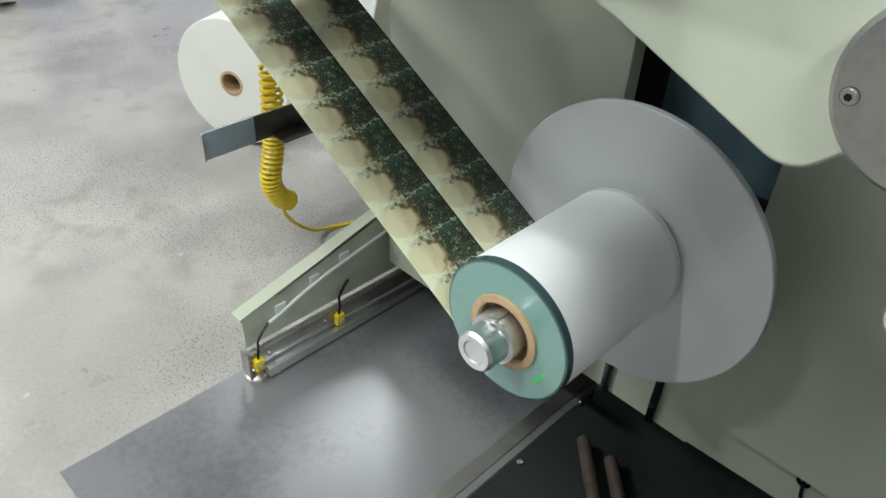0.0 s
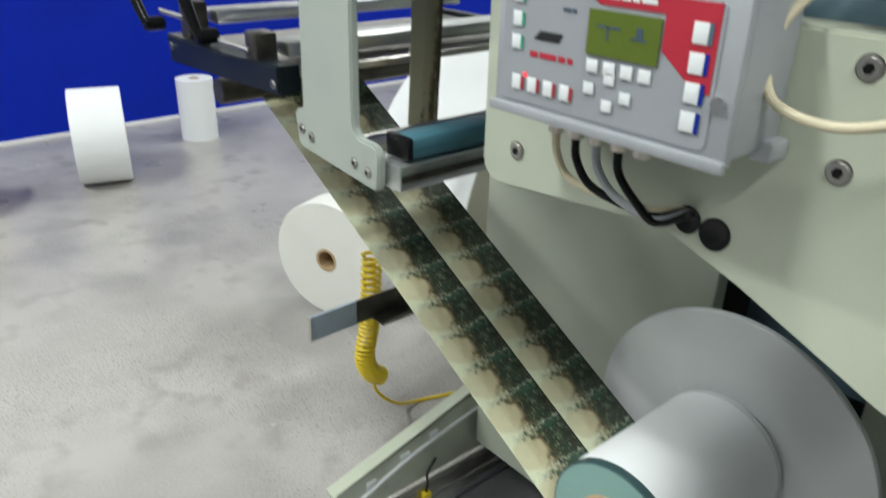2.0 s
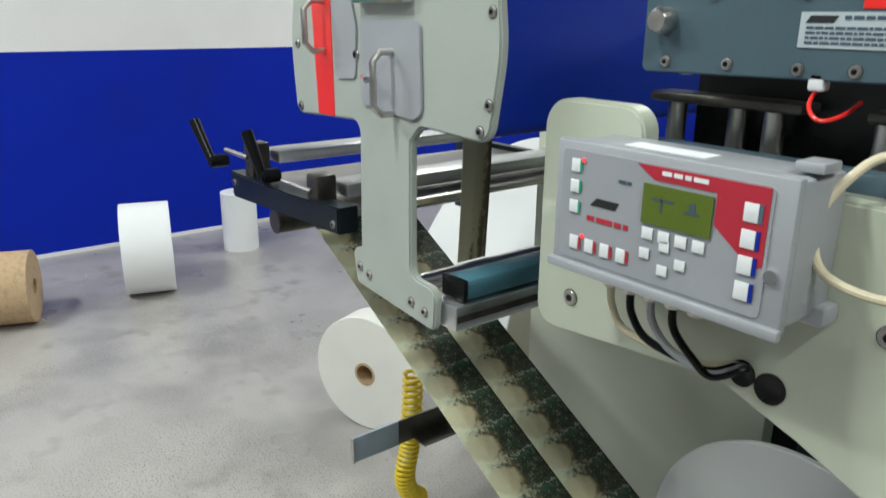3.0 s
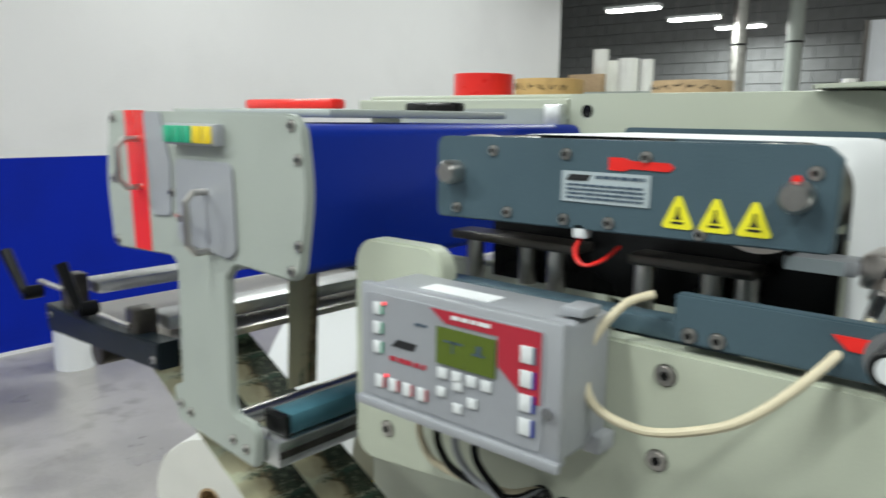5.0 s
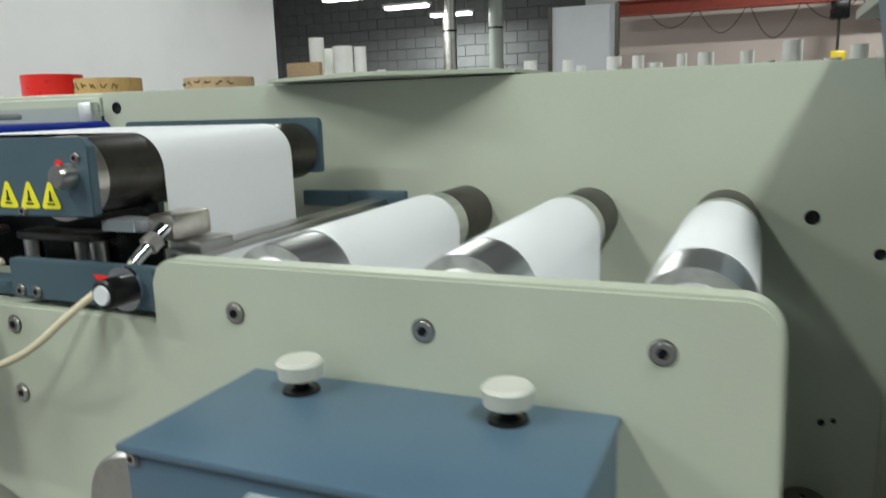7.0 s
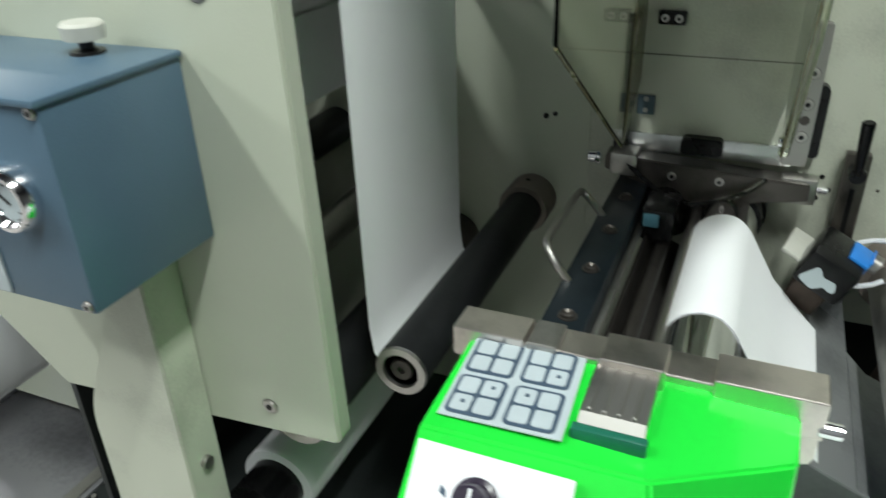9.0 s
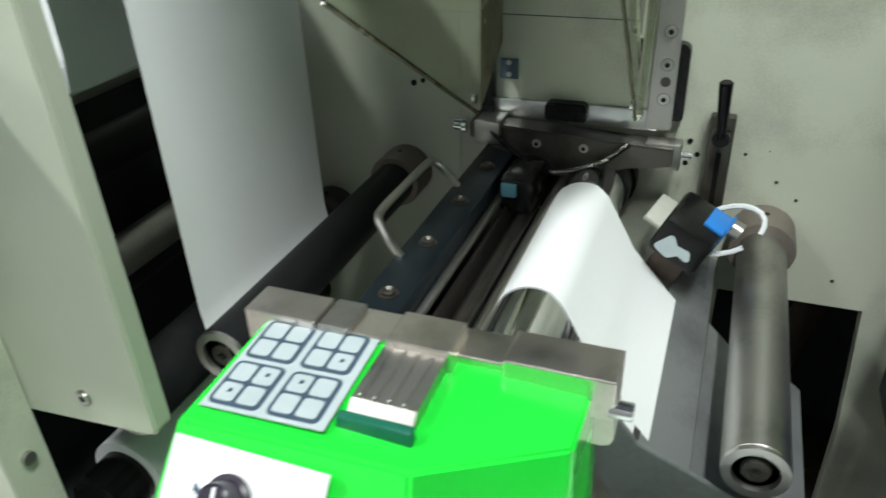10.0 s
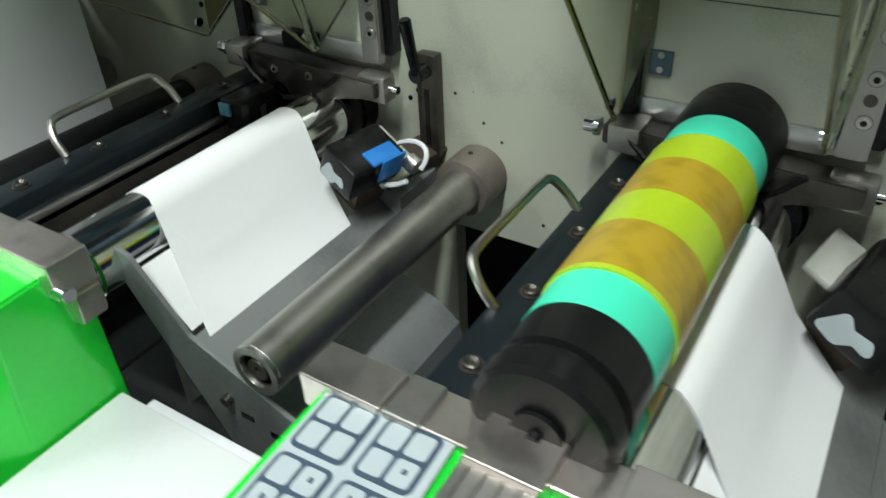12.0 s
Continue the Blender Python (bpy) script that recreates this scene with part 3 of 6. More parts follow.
def press_bed():
    f = thing("press_bed", "cream lower cabinet of the press with a dark bed", "machine frame")
    part("left_panel", box(-0.92, 0.6, 0.16, -0.29, 0.64, 1.4, 0.004), CREAM, f, "cream cover panel")
    part("side_panel", box(-0.92, 0.64, 0.16, -0.89, 1.5, 1.3, 0.004), CREAM, f)
    part("recess", box(-0.29, 0.75, 0.74, 0.02, 0.77, 1.3), SLATE_GREY, f, "dark teal recess panel", False)
    part("lower_panel", slab([(-0.289, 0.17), (0.0, 0.17), (0.0, 0.175), (1.0, 0.215), (1.0, 1.2), (0.022, 1.2), (0.022, 0.74), (-0.289, 0.74)], 0.652, 0.672), CREAM, f, "cream lower panel", False)
    part("under_strip", box(-0.28, 0.74, 0.0, 1.0, 0.76, 0.24), DARK_BED_AND_SHADE, f, "dark strip below the cream panel", False)
    for x in (-0.214, -0.09):
        part("foot_bracket", box(x - 0.008, 0.64, 0.165, x + 0.01, 0.651, 0.34, 0.002), BLACK, f, "black foot bracket")
    part("cable_entry", lathe([(0.0, 0.014), (-0.003, 0.014), (-0.003, 0.009), (0.002, 0.008)], (0.236, 0.652, 0.27), seg=20), BLACK, f, "black cable entry")
    part("panel_cable", tube(smooth_path([(0.236, 0.65, 0.27), (0.25, 0.62, 0.255), (0.29, 0.6, 0.275), (0.34, 0.61, 0.27), (0.38, 0.63, 0.22)]), 0.004, 8), BLACK, f, "thin black cable")
    for x0 in (-0.21, -0.13):
        part("bed_pipe", tube([(x0, 0.6, 0.03), (x0 + 0.27, 0.33, 0.03)], 0.016, 12), RUST, f, "brown pipe on the bed")
    return f


press_bed()
plate_floor = thing("floor_plate", "worn steel cover plate bolted to the concrete floor", "floor plate", kind="structure")
part("sheet", box(-0.975, -0.342, 0.0, -0.3, 0.86, 0.006, 0.001, 1), PLATE, plate_floor)
part("seam_strip", box(-0.36, -0.4, 0.006, -0.32, 0.86, 0.009), STEEL_DULL, plate_floor)
part("side_sheet", box(-0.298, -0.4, 0.0, 0.9, 0.86, 0.004, 0.001, 1), DARK_BED_AND_SHADE, plate_floor, "dark steel side sheet")
for x, y in ((-0.297, 0.704), (-0.28, 0.45), (-0.92, 0.72), (-0.5, 0.8), (-0.9, 0.2)):
    part("plate_screw", lathe([(0, 0.008), (0.003, 0.008), (0.004, 0.005), (0.002, 0.003)], (x, y, 0.008), "Z", 12), STEEL_DULL, plate_floor)

# ---- unwind spool with the printed web ----
AX, AZ = -0.15, 0.713


def spool():
    s = thing("label_roll", "wide white label roll turning on its steel shaft", "roll", at=pose(AX, 0, AZ))
    part("winding", lathe([(0.157, 0.05), (0.157, 0.1145), (0.16, 0.1155), (0.43, 0.1155), (0.43, 0.05)], (0, 0, 0), seg=96), PAPER, s, "white paper winding")
    part("rim", lathe([(0.146, 0.112), (0.148, 0.1158), (0.16, 0.1162), (0.16, 0.112)], (0, 0, 0), seg=96, ring=True), LINER_DARK, s, "dark translucent film rim")
    part("end_face", lathe([(0.152, 0.061), (0.1465, 0.061), (0.1465, 0.1135), (0.152, 0.1135)], (0, 0, 0), seg=96), LINER, s, "teal translucent edge of wound film")
    part("core", lathe([(0.15, 0.062), (0.142, 0.062), (0.141, 0.06), (0.141, 0.05), (0.15, 0.049)], (0, 0, 0), seg=64), KRAFT, s, "brown cardboard core")
    part("shaft", lathe([(0.15, 0.04), (0.12, 0.04), (0.118, 0.033), (0.085, 0.033), (0.08, 0.029), (0.08, 0.019), (0.082, 0.017), (0.082, 0.004)], (0, 0, 0), seg=48), ALU, s, "bright turned steel shaft end")
    part("expander", box(-0.006, 0.115, 0.036, 0.006, 0.15, 0.043), STEEL_DULL, s)
    mk = slab([(r * math.cos(radians(-t)), r * math.sin(radians(-t))) for r, t in ((0.083, 22), (0.083, 30), (0.084, 40), (0.0885, 40), (0.0885, 22))], 0.1455, 0.1464)
    part("chalk_mark", mk, mat("green_marker", (0.02, 0.75, 0.12), 0.5), s, "fresh green marker stroke", False)
    part("collar", lathe([(0.43, 0.03), (0.43, 0.105), (0.433, 0.113), (0.44, 0.116), (0.444, 0.112), (0.452, 0.108), (0.452, 0.03)], (0, 0, 0), seg=96), FLANGE, s, "grey collar")
    part("flange", lathe([(0.452, 0.03), (0.452, 0.258), (0.454, 0.26), (0.464, 0.26), (0.466, 0.258), (0.466, 0.03)], (0, 0, 0), seg=128), FLANGE, s, "large grey flange disc")
    part("axle", cyl((0, 0.466, 0), (0, 0.62, 0), 0.06, seg=40), DARK_STEEL, s)
    return s


SPOOL = spool()
# the printed web rises from the roll to the splice table
web = thing("printed_web", "two-lane web printed with olive camouflage woodland labels", "paper web")
ang = math.atan2(1.185 - 0.665, -(-1.2 + 0.25))
web_len = math.hypot(0.95, 0.52)
strip = part("print", box(-web_len, 0.145, -0.0008, 0.0, 0.415, 0.0), CAMO, web, "", False)
strip.matrix_basis = pose(-0.25, 0, 0.668, 0, math.degrees(ang), 0)


# ---- viewing head, splice table and web guide ----
def d_handle(parent, x, z0, z1, y, out=0.035, r=0.005, m=None, axis="z", name="handle"):
    c = 0.012
    if axis == "z":
        pts = [(x, y, z0), (x, y - out + c, z0), (x, y - out, z0 + c), (x, y - out, z1 - c), (x, y - out + c, z1), (x, y, z1)]
    else:
        pts = [(z0, y, x), (z0, y - out + c, x), (z0 + c, y - out, x), (z1 - c, y - out, x), (z1, y - out + c, x), (z1, y, x)]
    return part(name, tube(pts, r, 10), m or STEEL, parent, "bent steel grip")


def viewing_head():
    h = thing("viewing_head", "grey inspection head with a blue sheet cover and red tape stripe", "inspection unit")
    y = -0.06
    pts = rounded([(-0.829, 1.707, 0.02), (-0.345, 1.704, 0.03), (-0.332, 1.61, 0.2), (-0.352, 1.498, 0.025), (-0.49, 1.503, 0.02), (-0.512, 1.48, 0.01), (-0.513, 1.285, 0.02), (-0.452, 1.283, 0.02), (-0.456, 1.218, 0.012), (-0.66, 1.235, 0.012), (-0.67, 1.29, 0.01), (-0.65, 1.296, 0.008), (-0.645, 1.3, 0.005), (-0.641, 1.495, 0.02), (-0.838, 1.487, 0.02), (-0.85, 1.6, 0.2)], 6)
    part("end_plate", slab(pts, y, y + 0.014, 0.003), GREY_PAINT, h, "cast grey end plate with a long arm")
    part("cover", slab(rounded([(-0.81, 1.69, 0.03), (-0.365, 1.692, 0.02), (-0.35, 1.6, 0.1), (-0.37, 1.5, 0.02), (-0.8, 1.505, 0.03)], 5), y + 0.014, YB - 0.02), BLUE, h, "deep blue sheet cover")
    part("far_plate", slab(rounded([(-0.83, 1.72, 0.02), (-0.4, 1.722, 0.02), (-0.39, 1.48, 0.02), (-0.83, 1.49, 0.02)], 4), YB - 0.02, YB - 0.006, 0.002), GREY_PAINT, h)
    part("tape_stripe", slab([(-0.776, 1.7075), (-0.716, 1.7075), (-0.712, 1.4945), (-0.762, 1.4945)], y - 0.0012, y - 0.0002), RED, h, "red tape stripe", False)
    part("inset_door", slab(rounded([(-0.63, 1.64, 0.012), (-0.485, 1.64, 0.012), (-0.48, 1.52, 0.02), (-0.5, 1.51, 0.02), (-0.628, 1.52, 0.01)], 4), y - 0.004, y - 0.0003, 0.0015), GREY_BOX, h, "paler inset plate")
    part("slide_plate", slab(rounded([(-0.715, 1.705, 0.004), (-0.665, 1.705, 0.004), (-0.64, 1.63, 0.02), (-0.645, 1.555, 0.01), (-0.7, 1.552, 0.008)], 4), y - 0.003, y - 0.0003, 0.001), GREY_BOX, h)
    key_bar = part("indicator_strip", box(-0.632, y - 0.016, 1.661, -0.503, y - 0.0003, 1.69, 0.002), GREY_BOX, h, "small panel with green and yellow keys")
    for k in range(5):
        x = -0.629 + k * 0.0248
        kk = part("key", box(x, y - 0.0185, 1.664, x + 0.0215, y - 0.016, 1.687, 0.001), TEAL_KEY if k < 3 else YELLOW, key_bar, "green key" if k < 3 else "yellow key")
    d_handle(h, -0.735, 1.592, 1.665, y)
    d_handle(h, -0.548, 1.515, 1.598, y)
    part("latch", tube([(-0.6, y, 1.562), (-0.595, y - 0.02, 1.562), (-0.575, y - 0.028, 1.56)], 0.005, 8), CHROME, h, "chrome latch")
    for x, z in ((-0.815, 1.695), (-0.825, 1.6), (-0.822, 1.5), (-0.362, 1.69), (-0.35, 1.65), (-0.352, 1.545), (-0.367, 1.512), (-0.645, 1.59), (-0.648, 1.265), (-0.622, 1.258), (-0.51, 1.248), (-0.478, 1.243)):
        bolt(h, x, y, z, 0.006, "screw")
    part("top_guard", box(-0.83, 0.05, 1.70, -0.42, 0.45, 1.712, 0.004), GREY_PAINT, h)
    for x0, x1, yy, m in ((-0.72, -0.5, 0.12, RED), (-0.6, -0.48, 0.38, BLACK)):
        part("top_rail", box(x0, yy, 1.712, x1, yy + 0.03, 1.728, 0.005), m, h, "red rail" if m is RED else "black rail")
    return h


TEAL_KEY = mat("green_key", (0.02, 0.36, 0.2), 0.4, var=0.03)
viewing_head()


def clamp_lever(parent, x, y, z, lean):
    p = part("clamp_lever", cyl((x, y - 0.02, z), (x, y + 0.02, z), 0.014, seg=16, bevel=0.003), BLACK, parent, "black ratchet lever")
    part("lever_arm", cyl((x, y - 0.014, z), (x + lean, y - 0.03, z + 0.085), 0.009, 0.012, 12, bevel=0.002), BLACK, p)
    return p


def splice_table():
    t = thing("splice_table", "black splice table with aluminium bars and ratchet levers", "splice table")
    part("front_rail", slab([(-1.15, 1.335), (-0.9, 1.335), (-0.715, 1.345), (-0.715, 1.300), (-1.14, 1.283)], -0.06, -0.02, 0.003), BLACK_BAR, t, "black front rail")
    for x in (-1.13, -0.73):
        bolt(t, x, -0.06, 1.315, 0.006, "screw")
    part("bed", box(-1.1, -0.02, 1.318, -0.74, 0.6, 1.33, 0.002), STEEL, t, "bright table sheet")
    for x, z in ((-1.08, 1.372), (-0.82, 1.352)):
        part("clamp_bar", box(x - 0.035, 0.0, z - 0.012, x + 0.035, 0.6, z + 0.012, 0.004), ALU, t, "aluminium clamp bar")
        part("bar_post", box(x - 0.02, -0.05, 1.33, x + 0.02, -0.01, z + 0.03, 0.005), DARK_STEEL, t)
        part("spindle", cyl((x - 0.11, -0.05, z), (x, -0.05, z), 0.005, seg=10), STEEL, t)
    clamp_lever(t, -1.235, -0.05, 1.342, -0.045)
    clamp_lever(t, -0.985, -0.05, 1.352, -0.025)
    part("rail", box(-1.14, 0.6, 1.28, -0.72, 0.62, 1.34), BLACK_BAR, t)
    return t


splice_table()


def cross_rail():
    r = thing("cross_rail", "aluminium profile rail with a teal pad under the inspection head", "rail")
    part("profile", box(-0.49, -0.045, 1.225, -0.425, 0.62, 1.262, 0.003), ALU, r, "slotted aluminium profile")
    part("slot", box(-0.4255, -0.043, 1.238, -0.4235, 0.6, 1.248), DARK_STEEL, r)
    part("pad", box(-0.475, -0.02, 1.264, -0.43, 0.6, 1.295, 0.006), TEAL_BAR, r, "teal rubber pad")
    part("stop", box(-0.478, -0.03, 1.264, -0.428, -0.02, 1.296, 0.003), BLACK, r)
    part("edge_guide", cyl((-0.54, -0.04, 1.26), (-0.54, 0.62, 1.26), 0.014, seg=20), STEEL, r)
    return r


cross_rail()


def web_run(name, profile, y0, y1, m, label):
    return whole(name, sheet(profile, y0, y1), m, label, "paper web", "", "")


web_run("printed_web", [(-0.662, 1.225), (-0.655, 1.34), (-0.65, 1.504)], 0.15, 0.215, CAMO, "printed web dropping from the inspection head")
idler = thing("idler_roller", "dark idler roller under the splice table", "roller", "idlers")
part("drum", cyl((-1.19, 0.05, 1.2), (-1.19, 0.6, 1.2), 0.028, seg=32, bevel=0.002), DARK_STEEL, idler)
part("end_plate", box(-1.23, 0.6, 1.15, -1.15, 0.615, 1.34, 0.003), BLACK_BAR, idler)


def text_bars(parent, x0, z0, x1, rows, y, h, m, seed=1):
    """Lines of unreadable small print."""
    rg = random.Random(seed)
    for k in range(rows):
        x = x0
        z = z0 - k * h * 1.9
        while x < x1 - h:
            w = min(rg.uniform(1.2, 4.0) * h, x1 - x)
            part("print_bar", box(x, y - 0.0006, z - h, x + w, y, z), m, parent, "", False)
            x += w + h * 0.6


def web_guide():
    g = thing("web_guide", "slate painted web guide frame carrying the white web", "web guide")
    y = 0.02
    pan = part("front_panel", slab(rounded([(-0.2, 1.682, 0.012), (0.206, 1.684, 0.01), (0.218, 1.674, 0.004), (0.217, 1.598, 0.004), (-0.2, 1.591, 0.008)], 4), y, y + 0.012, 0.0015), SLATE_GREY, g, "slate front panel with stickers")
    part("back_panel", slab(rounded([(-0.22, 1.69, 0.01), (0.2, 1.69, 0.01), (0.2, 1.6, 0.005), (-0.22, 1.595, 0.008)], 4), 0.5, 0.512, 0.0015), SLATE_GREY, g, "slate back panel")
    part("cross_member", box(-0.12, y + 0.012, 1.655, -0.08, 0.5, 1.668), SLATE_GREY, g)
    for x in (-0.155, 0.155):
        dr = part("web_roller", lathe([(0.032, 0.02), (0.032, 0.042), (0.05, 0.043), (0.05, 0.0455), (0.49, 0.0455), (0.49, 0.02)], (x, 0, 1.637), seg=48), DARK_STEEL, g, "dark burnished roller")
        part("bearing_ring", lathe([(0.034, 0.043), (0.034, 0.047), (0.06, 0.047), (0.06, 0.043)], (x, 0, 1.637), seg=48), NICKEL, dr, "bright end ring")
    for x, r in ((-0.172, 0.013), (0.19, 0.013)):
        part("end_knob", lathe([(0.0, r), (-0.014, r * 1.05), (-0.02, r * 0.8), (-0.02, r * 0.2)], (x, y, 1.643), seg=20), STEEL, g, "knurled steel nut")
    part("paint_dab", lathe([(0.0, 0.004), (-0.003, 0.004), (-0.003, 0.001)], (0.19, y - 0.012, 1.657), seg=10), RED, g)
    for x, z in ((-0.12, 1.668), (-0.03, 1.668), (0.055, 1.668), (-0.17, 1.603), (-0.1, 1.604), (-0.03, 1.603), (0.02, 1.604), (0.11, 1.603), (0.2, 1.662)):
        bolt(g, x, y, z, 0.005, "screw")
    part("arrow_sticker", slab([(0.018, 1.655), (0.034, 1.6545), (0.04, 1.657), (0.078, 1.656), (0.083, 1.66), (0.078, 1.664), (0.04, 1.6645), (0.034, 1.667), (0.018, 1.667)], y - 0.001, y - 0.0002), RED, g, "red arrow sticker", False)
    lab = part("data_label", box(-0.033, y - 0.0012, 1.622, 0.061, y - 0.0002, 1.652), PAD_GREY, g, "silver data label", False)
    part("logo_bar", slab([(-0.028, 1.643), (-0.024, 1.649), (0.0, 1.649), (-0.004, 1.643)], y - 0.0018, y - 0.0012), INK, lab, "", False)
    text_bars(lab, 0.005, 1.649, 0.056, 1, y - 0.0012, 0.003, KEY_LINE, 3)
    text_bars(lab, -0.027, 1.64, 0.056, 4, y - 0.0012, 0.0022, KEY_LINE, 5)
    for x in (0.073, 0.107, 0.14):
        tri = part("warning_sticker", slab(rounded([(x, 1.606, 0.003), (x + 0.032, 1.606, 0.003), (x + 0.016, 1.64, 0.003)], 3), y - 0.001, y - 0.0002), YELLOW_SIGN, g, "yellow warning triangle", False)
        part("pictogram", box(x + 0.0105, y - 0.0015, 1.6105, x + 0.0215, y - 0.001, 1.6125), INK, tri, "", False)
        part("pictogram", slab([(x + 0.0125, 1.6145), (x + 0.0195, 1.6145), (x + 0.0175, 1.619), (x + 0.0168, 1.626), (x + 0.0152, 1.626), (x + 0.0145, 1.619)], y - 0.0015, y - 0.001), INK, tri, "", False)
    # under frame with guide posts
    part("base_bar", slab(rounded([(0.1, 1.552, 0.003), (0.31, 1.552, 0.003), (0.31, 1.506, 0.003), (0.1, 1.508, 0.003)], 2), 0.0, 0.014, 0.0015), SLATE_GREY, g, "slate lower bar")
    for yy in (0.02, 0.46):
        part("base_rail", box(-0.2, yy, 1.502, 0.3, yy + 0.03, 1.52, 0.002), SLATE_GREY, g)
    for x, yy in ((-0.205, 0.1), (-0.14, 0.12), (-0.087, 0.1), (0.027, 0.09), (0.09, 0.11), (0.128, 0.1), (-0.1, 0.4), (0.1, 0.4)):
        for yy in (yy,):
            part("post", cyl((x, yy, 1.505), (x, yy, 1.555), 0.011, seg=16), STEEL, g, "bright guide post")
    for x0, x1 in ((-0.23, -0.05), (0.01, 0.14)):
        part("bridge", box(x0, 0.08, 1.555, x1, 0.12, 1.566, 0.003), DARK_STEEL, g, "dark steel bridge")
    # black sheet standing in for the shade behind the posts
    part("post_gap_shade", box(-0.2, 0.13, 1.505, 0.2, 0.14, 1.6), BLACK, g)
    for x in (0.115, 0.14):
        bolt(g, x, 0.0, 1.516, 0.006, "screw")
    part("red_flag", slab([(0.228, 1.541), (0.26, 1.541), (0.26, 1.529), (0.24, 1.53)], -0.0012, -0.0002), RED, g, "red sticker", False)
    kn = part("adjust_knob", lathe([(0.0, 0.019), (-0.006, 0.02), (-0.006, 0.016), (-0.032, 0.0155), (-0.034, 0.013)], (0.275, 0.0, 1.53), seg=28), BLACK, g, "black knob on a chrome ring")
    part("knob_ring", lathe([(0.002, 0.02), (-0.003, 0.0235), (-0.007, 0.0235), (-0.007, 0.02)], (0.275, 0, 1.53), seg=28), CHROME, kn)
    part("knob_cap", lathe([(-0.033, 0.0105), (-0.0365, 0.0095), (-0.0365, 0.002)], (0.275, 0, 1.53), seg=28), KEY_WHITE, kn, "white cap")
    part("wire", tube(smooth_path([(-0.01, 0.04, 1.6), (-0.015, 0.02, 1.575), (0.0, 0.01, 1.562), (0.01, 0.03, 1.565), (0.012, 0.06, 1.575)]), 0.002, 6), RED, g, "thin red wire")
    part("wire_plug", box(-0.02, 0.02, 1.585, -0.005, 0.035, 1.602, 0.003), KEY_WHITE, g)
    # right hand cross bars
    part("cross_bar", box(0.24, 0.1, 1.535, 0.275, 0.6, 1.547, 0.003), STEEL, g, "bare steel cross bar")
    part("end_bracket", box(0.2, 0.585, 1.53, 0.31, 0.6, 1.56, 0.003), SLATE_GREY, g)
    part("side_bracket", box(0.1, 0.59, 1.53, 0.3, 0.605, 1.558, 0.003), SLATE_GREY, g)
    return g


web_guide()


def edge_sensor():
    s = thing("edge_sensor", "steel edge sensor block with a plug on the web guide", "sensor")
    part("arm", box(0.165, 0.075, 1.572, 0.225, 0.11, 1.586, 0.003), GREY_BOX, s)
    part("body", box(0.225, 0.085, 1.562, 0.262, 0.15, 1.592, 0.004), NICKEL, s)
    part("label", box(0.167, 0.073, 1.573, 0.215, 0.0748, 1.585), PAD_GREY, s, "silver label", False)
    part("clamp", box(0.24, 0.1, 1.545, 0.285, 0.16, 1.56, 0.003), STEEL_DULL, s)
    part("foot", box(0.232, 0.1, 1.5, 0.25, 0.125, 1.55, 0.002), STEEL_DULL, s)
    part("plug", cyl((0.251, 0.085, 1.578), (0.247, 0.035, 1.546), 0.009, 0.0065, 16, bevel=0.001), CHROME, s, "chrome plug")
    part("plug_nut", cyl((0.2505, 0.07, 1.5685), (0.249, 0.058, 1.561), 0.0115, seg=8), NICKEL, s)
    return s


edge_sensor()
whole("sensor_cable", tube(smooth_path([(0.075, 0.012, 1.545), (0.054, -0.005, 1.534), (0.037, -0.03, 1.502), (0.034, -0.036, 1.472), (0.05, -0.042, 1.445), (0.097, -0.047, 1.438), (0.145, -0.05, 1.452), (0.185, -0.045, 1.473), (0.221, -0.02, 1.509), (0.247, 0.035, 1.546)], 10), 0.0042, 10), CABLE, "beige sensor cable hanging in a loose loop", "cable")
web_run("white_web", [(-0.2, 1.5), (-0.2005, 1.637), *arc(-0.155, 1.637, 0.046, 180, 90), *arc(0.155, 1.637, 0.046, 90, 0), (0.201, 1.637), (0.202, 1.48), (0.25, 1.44)], 0.145, 0.415, PAPER, "white web running over the guide rollers")


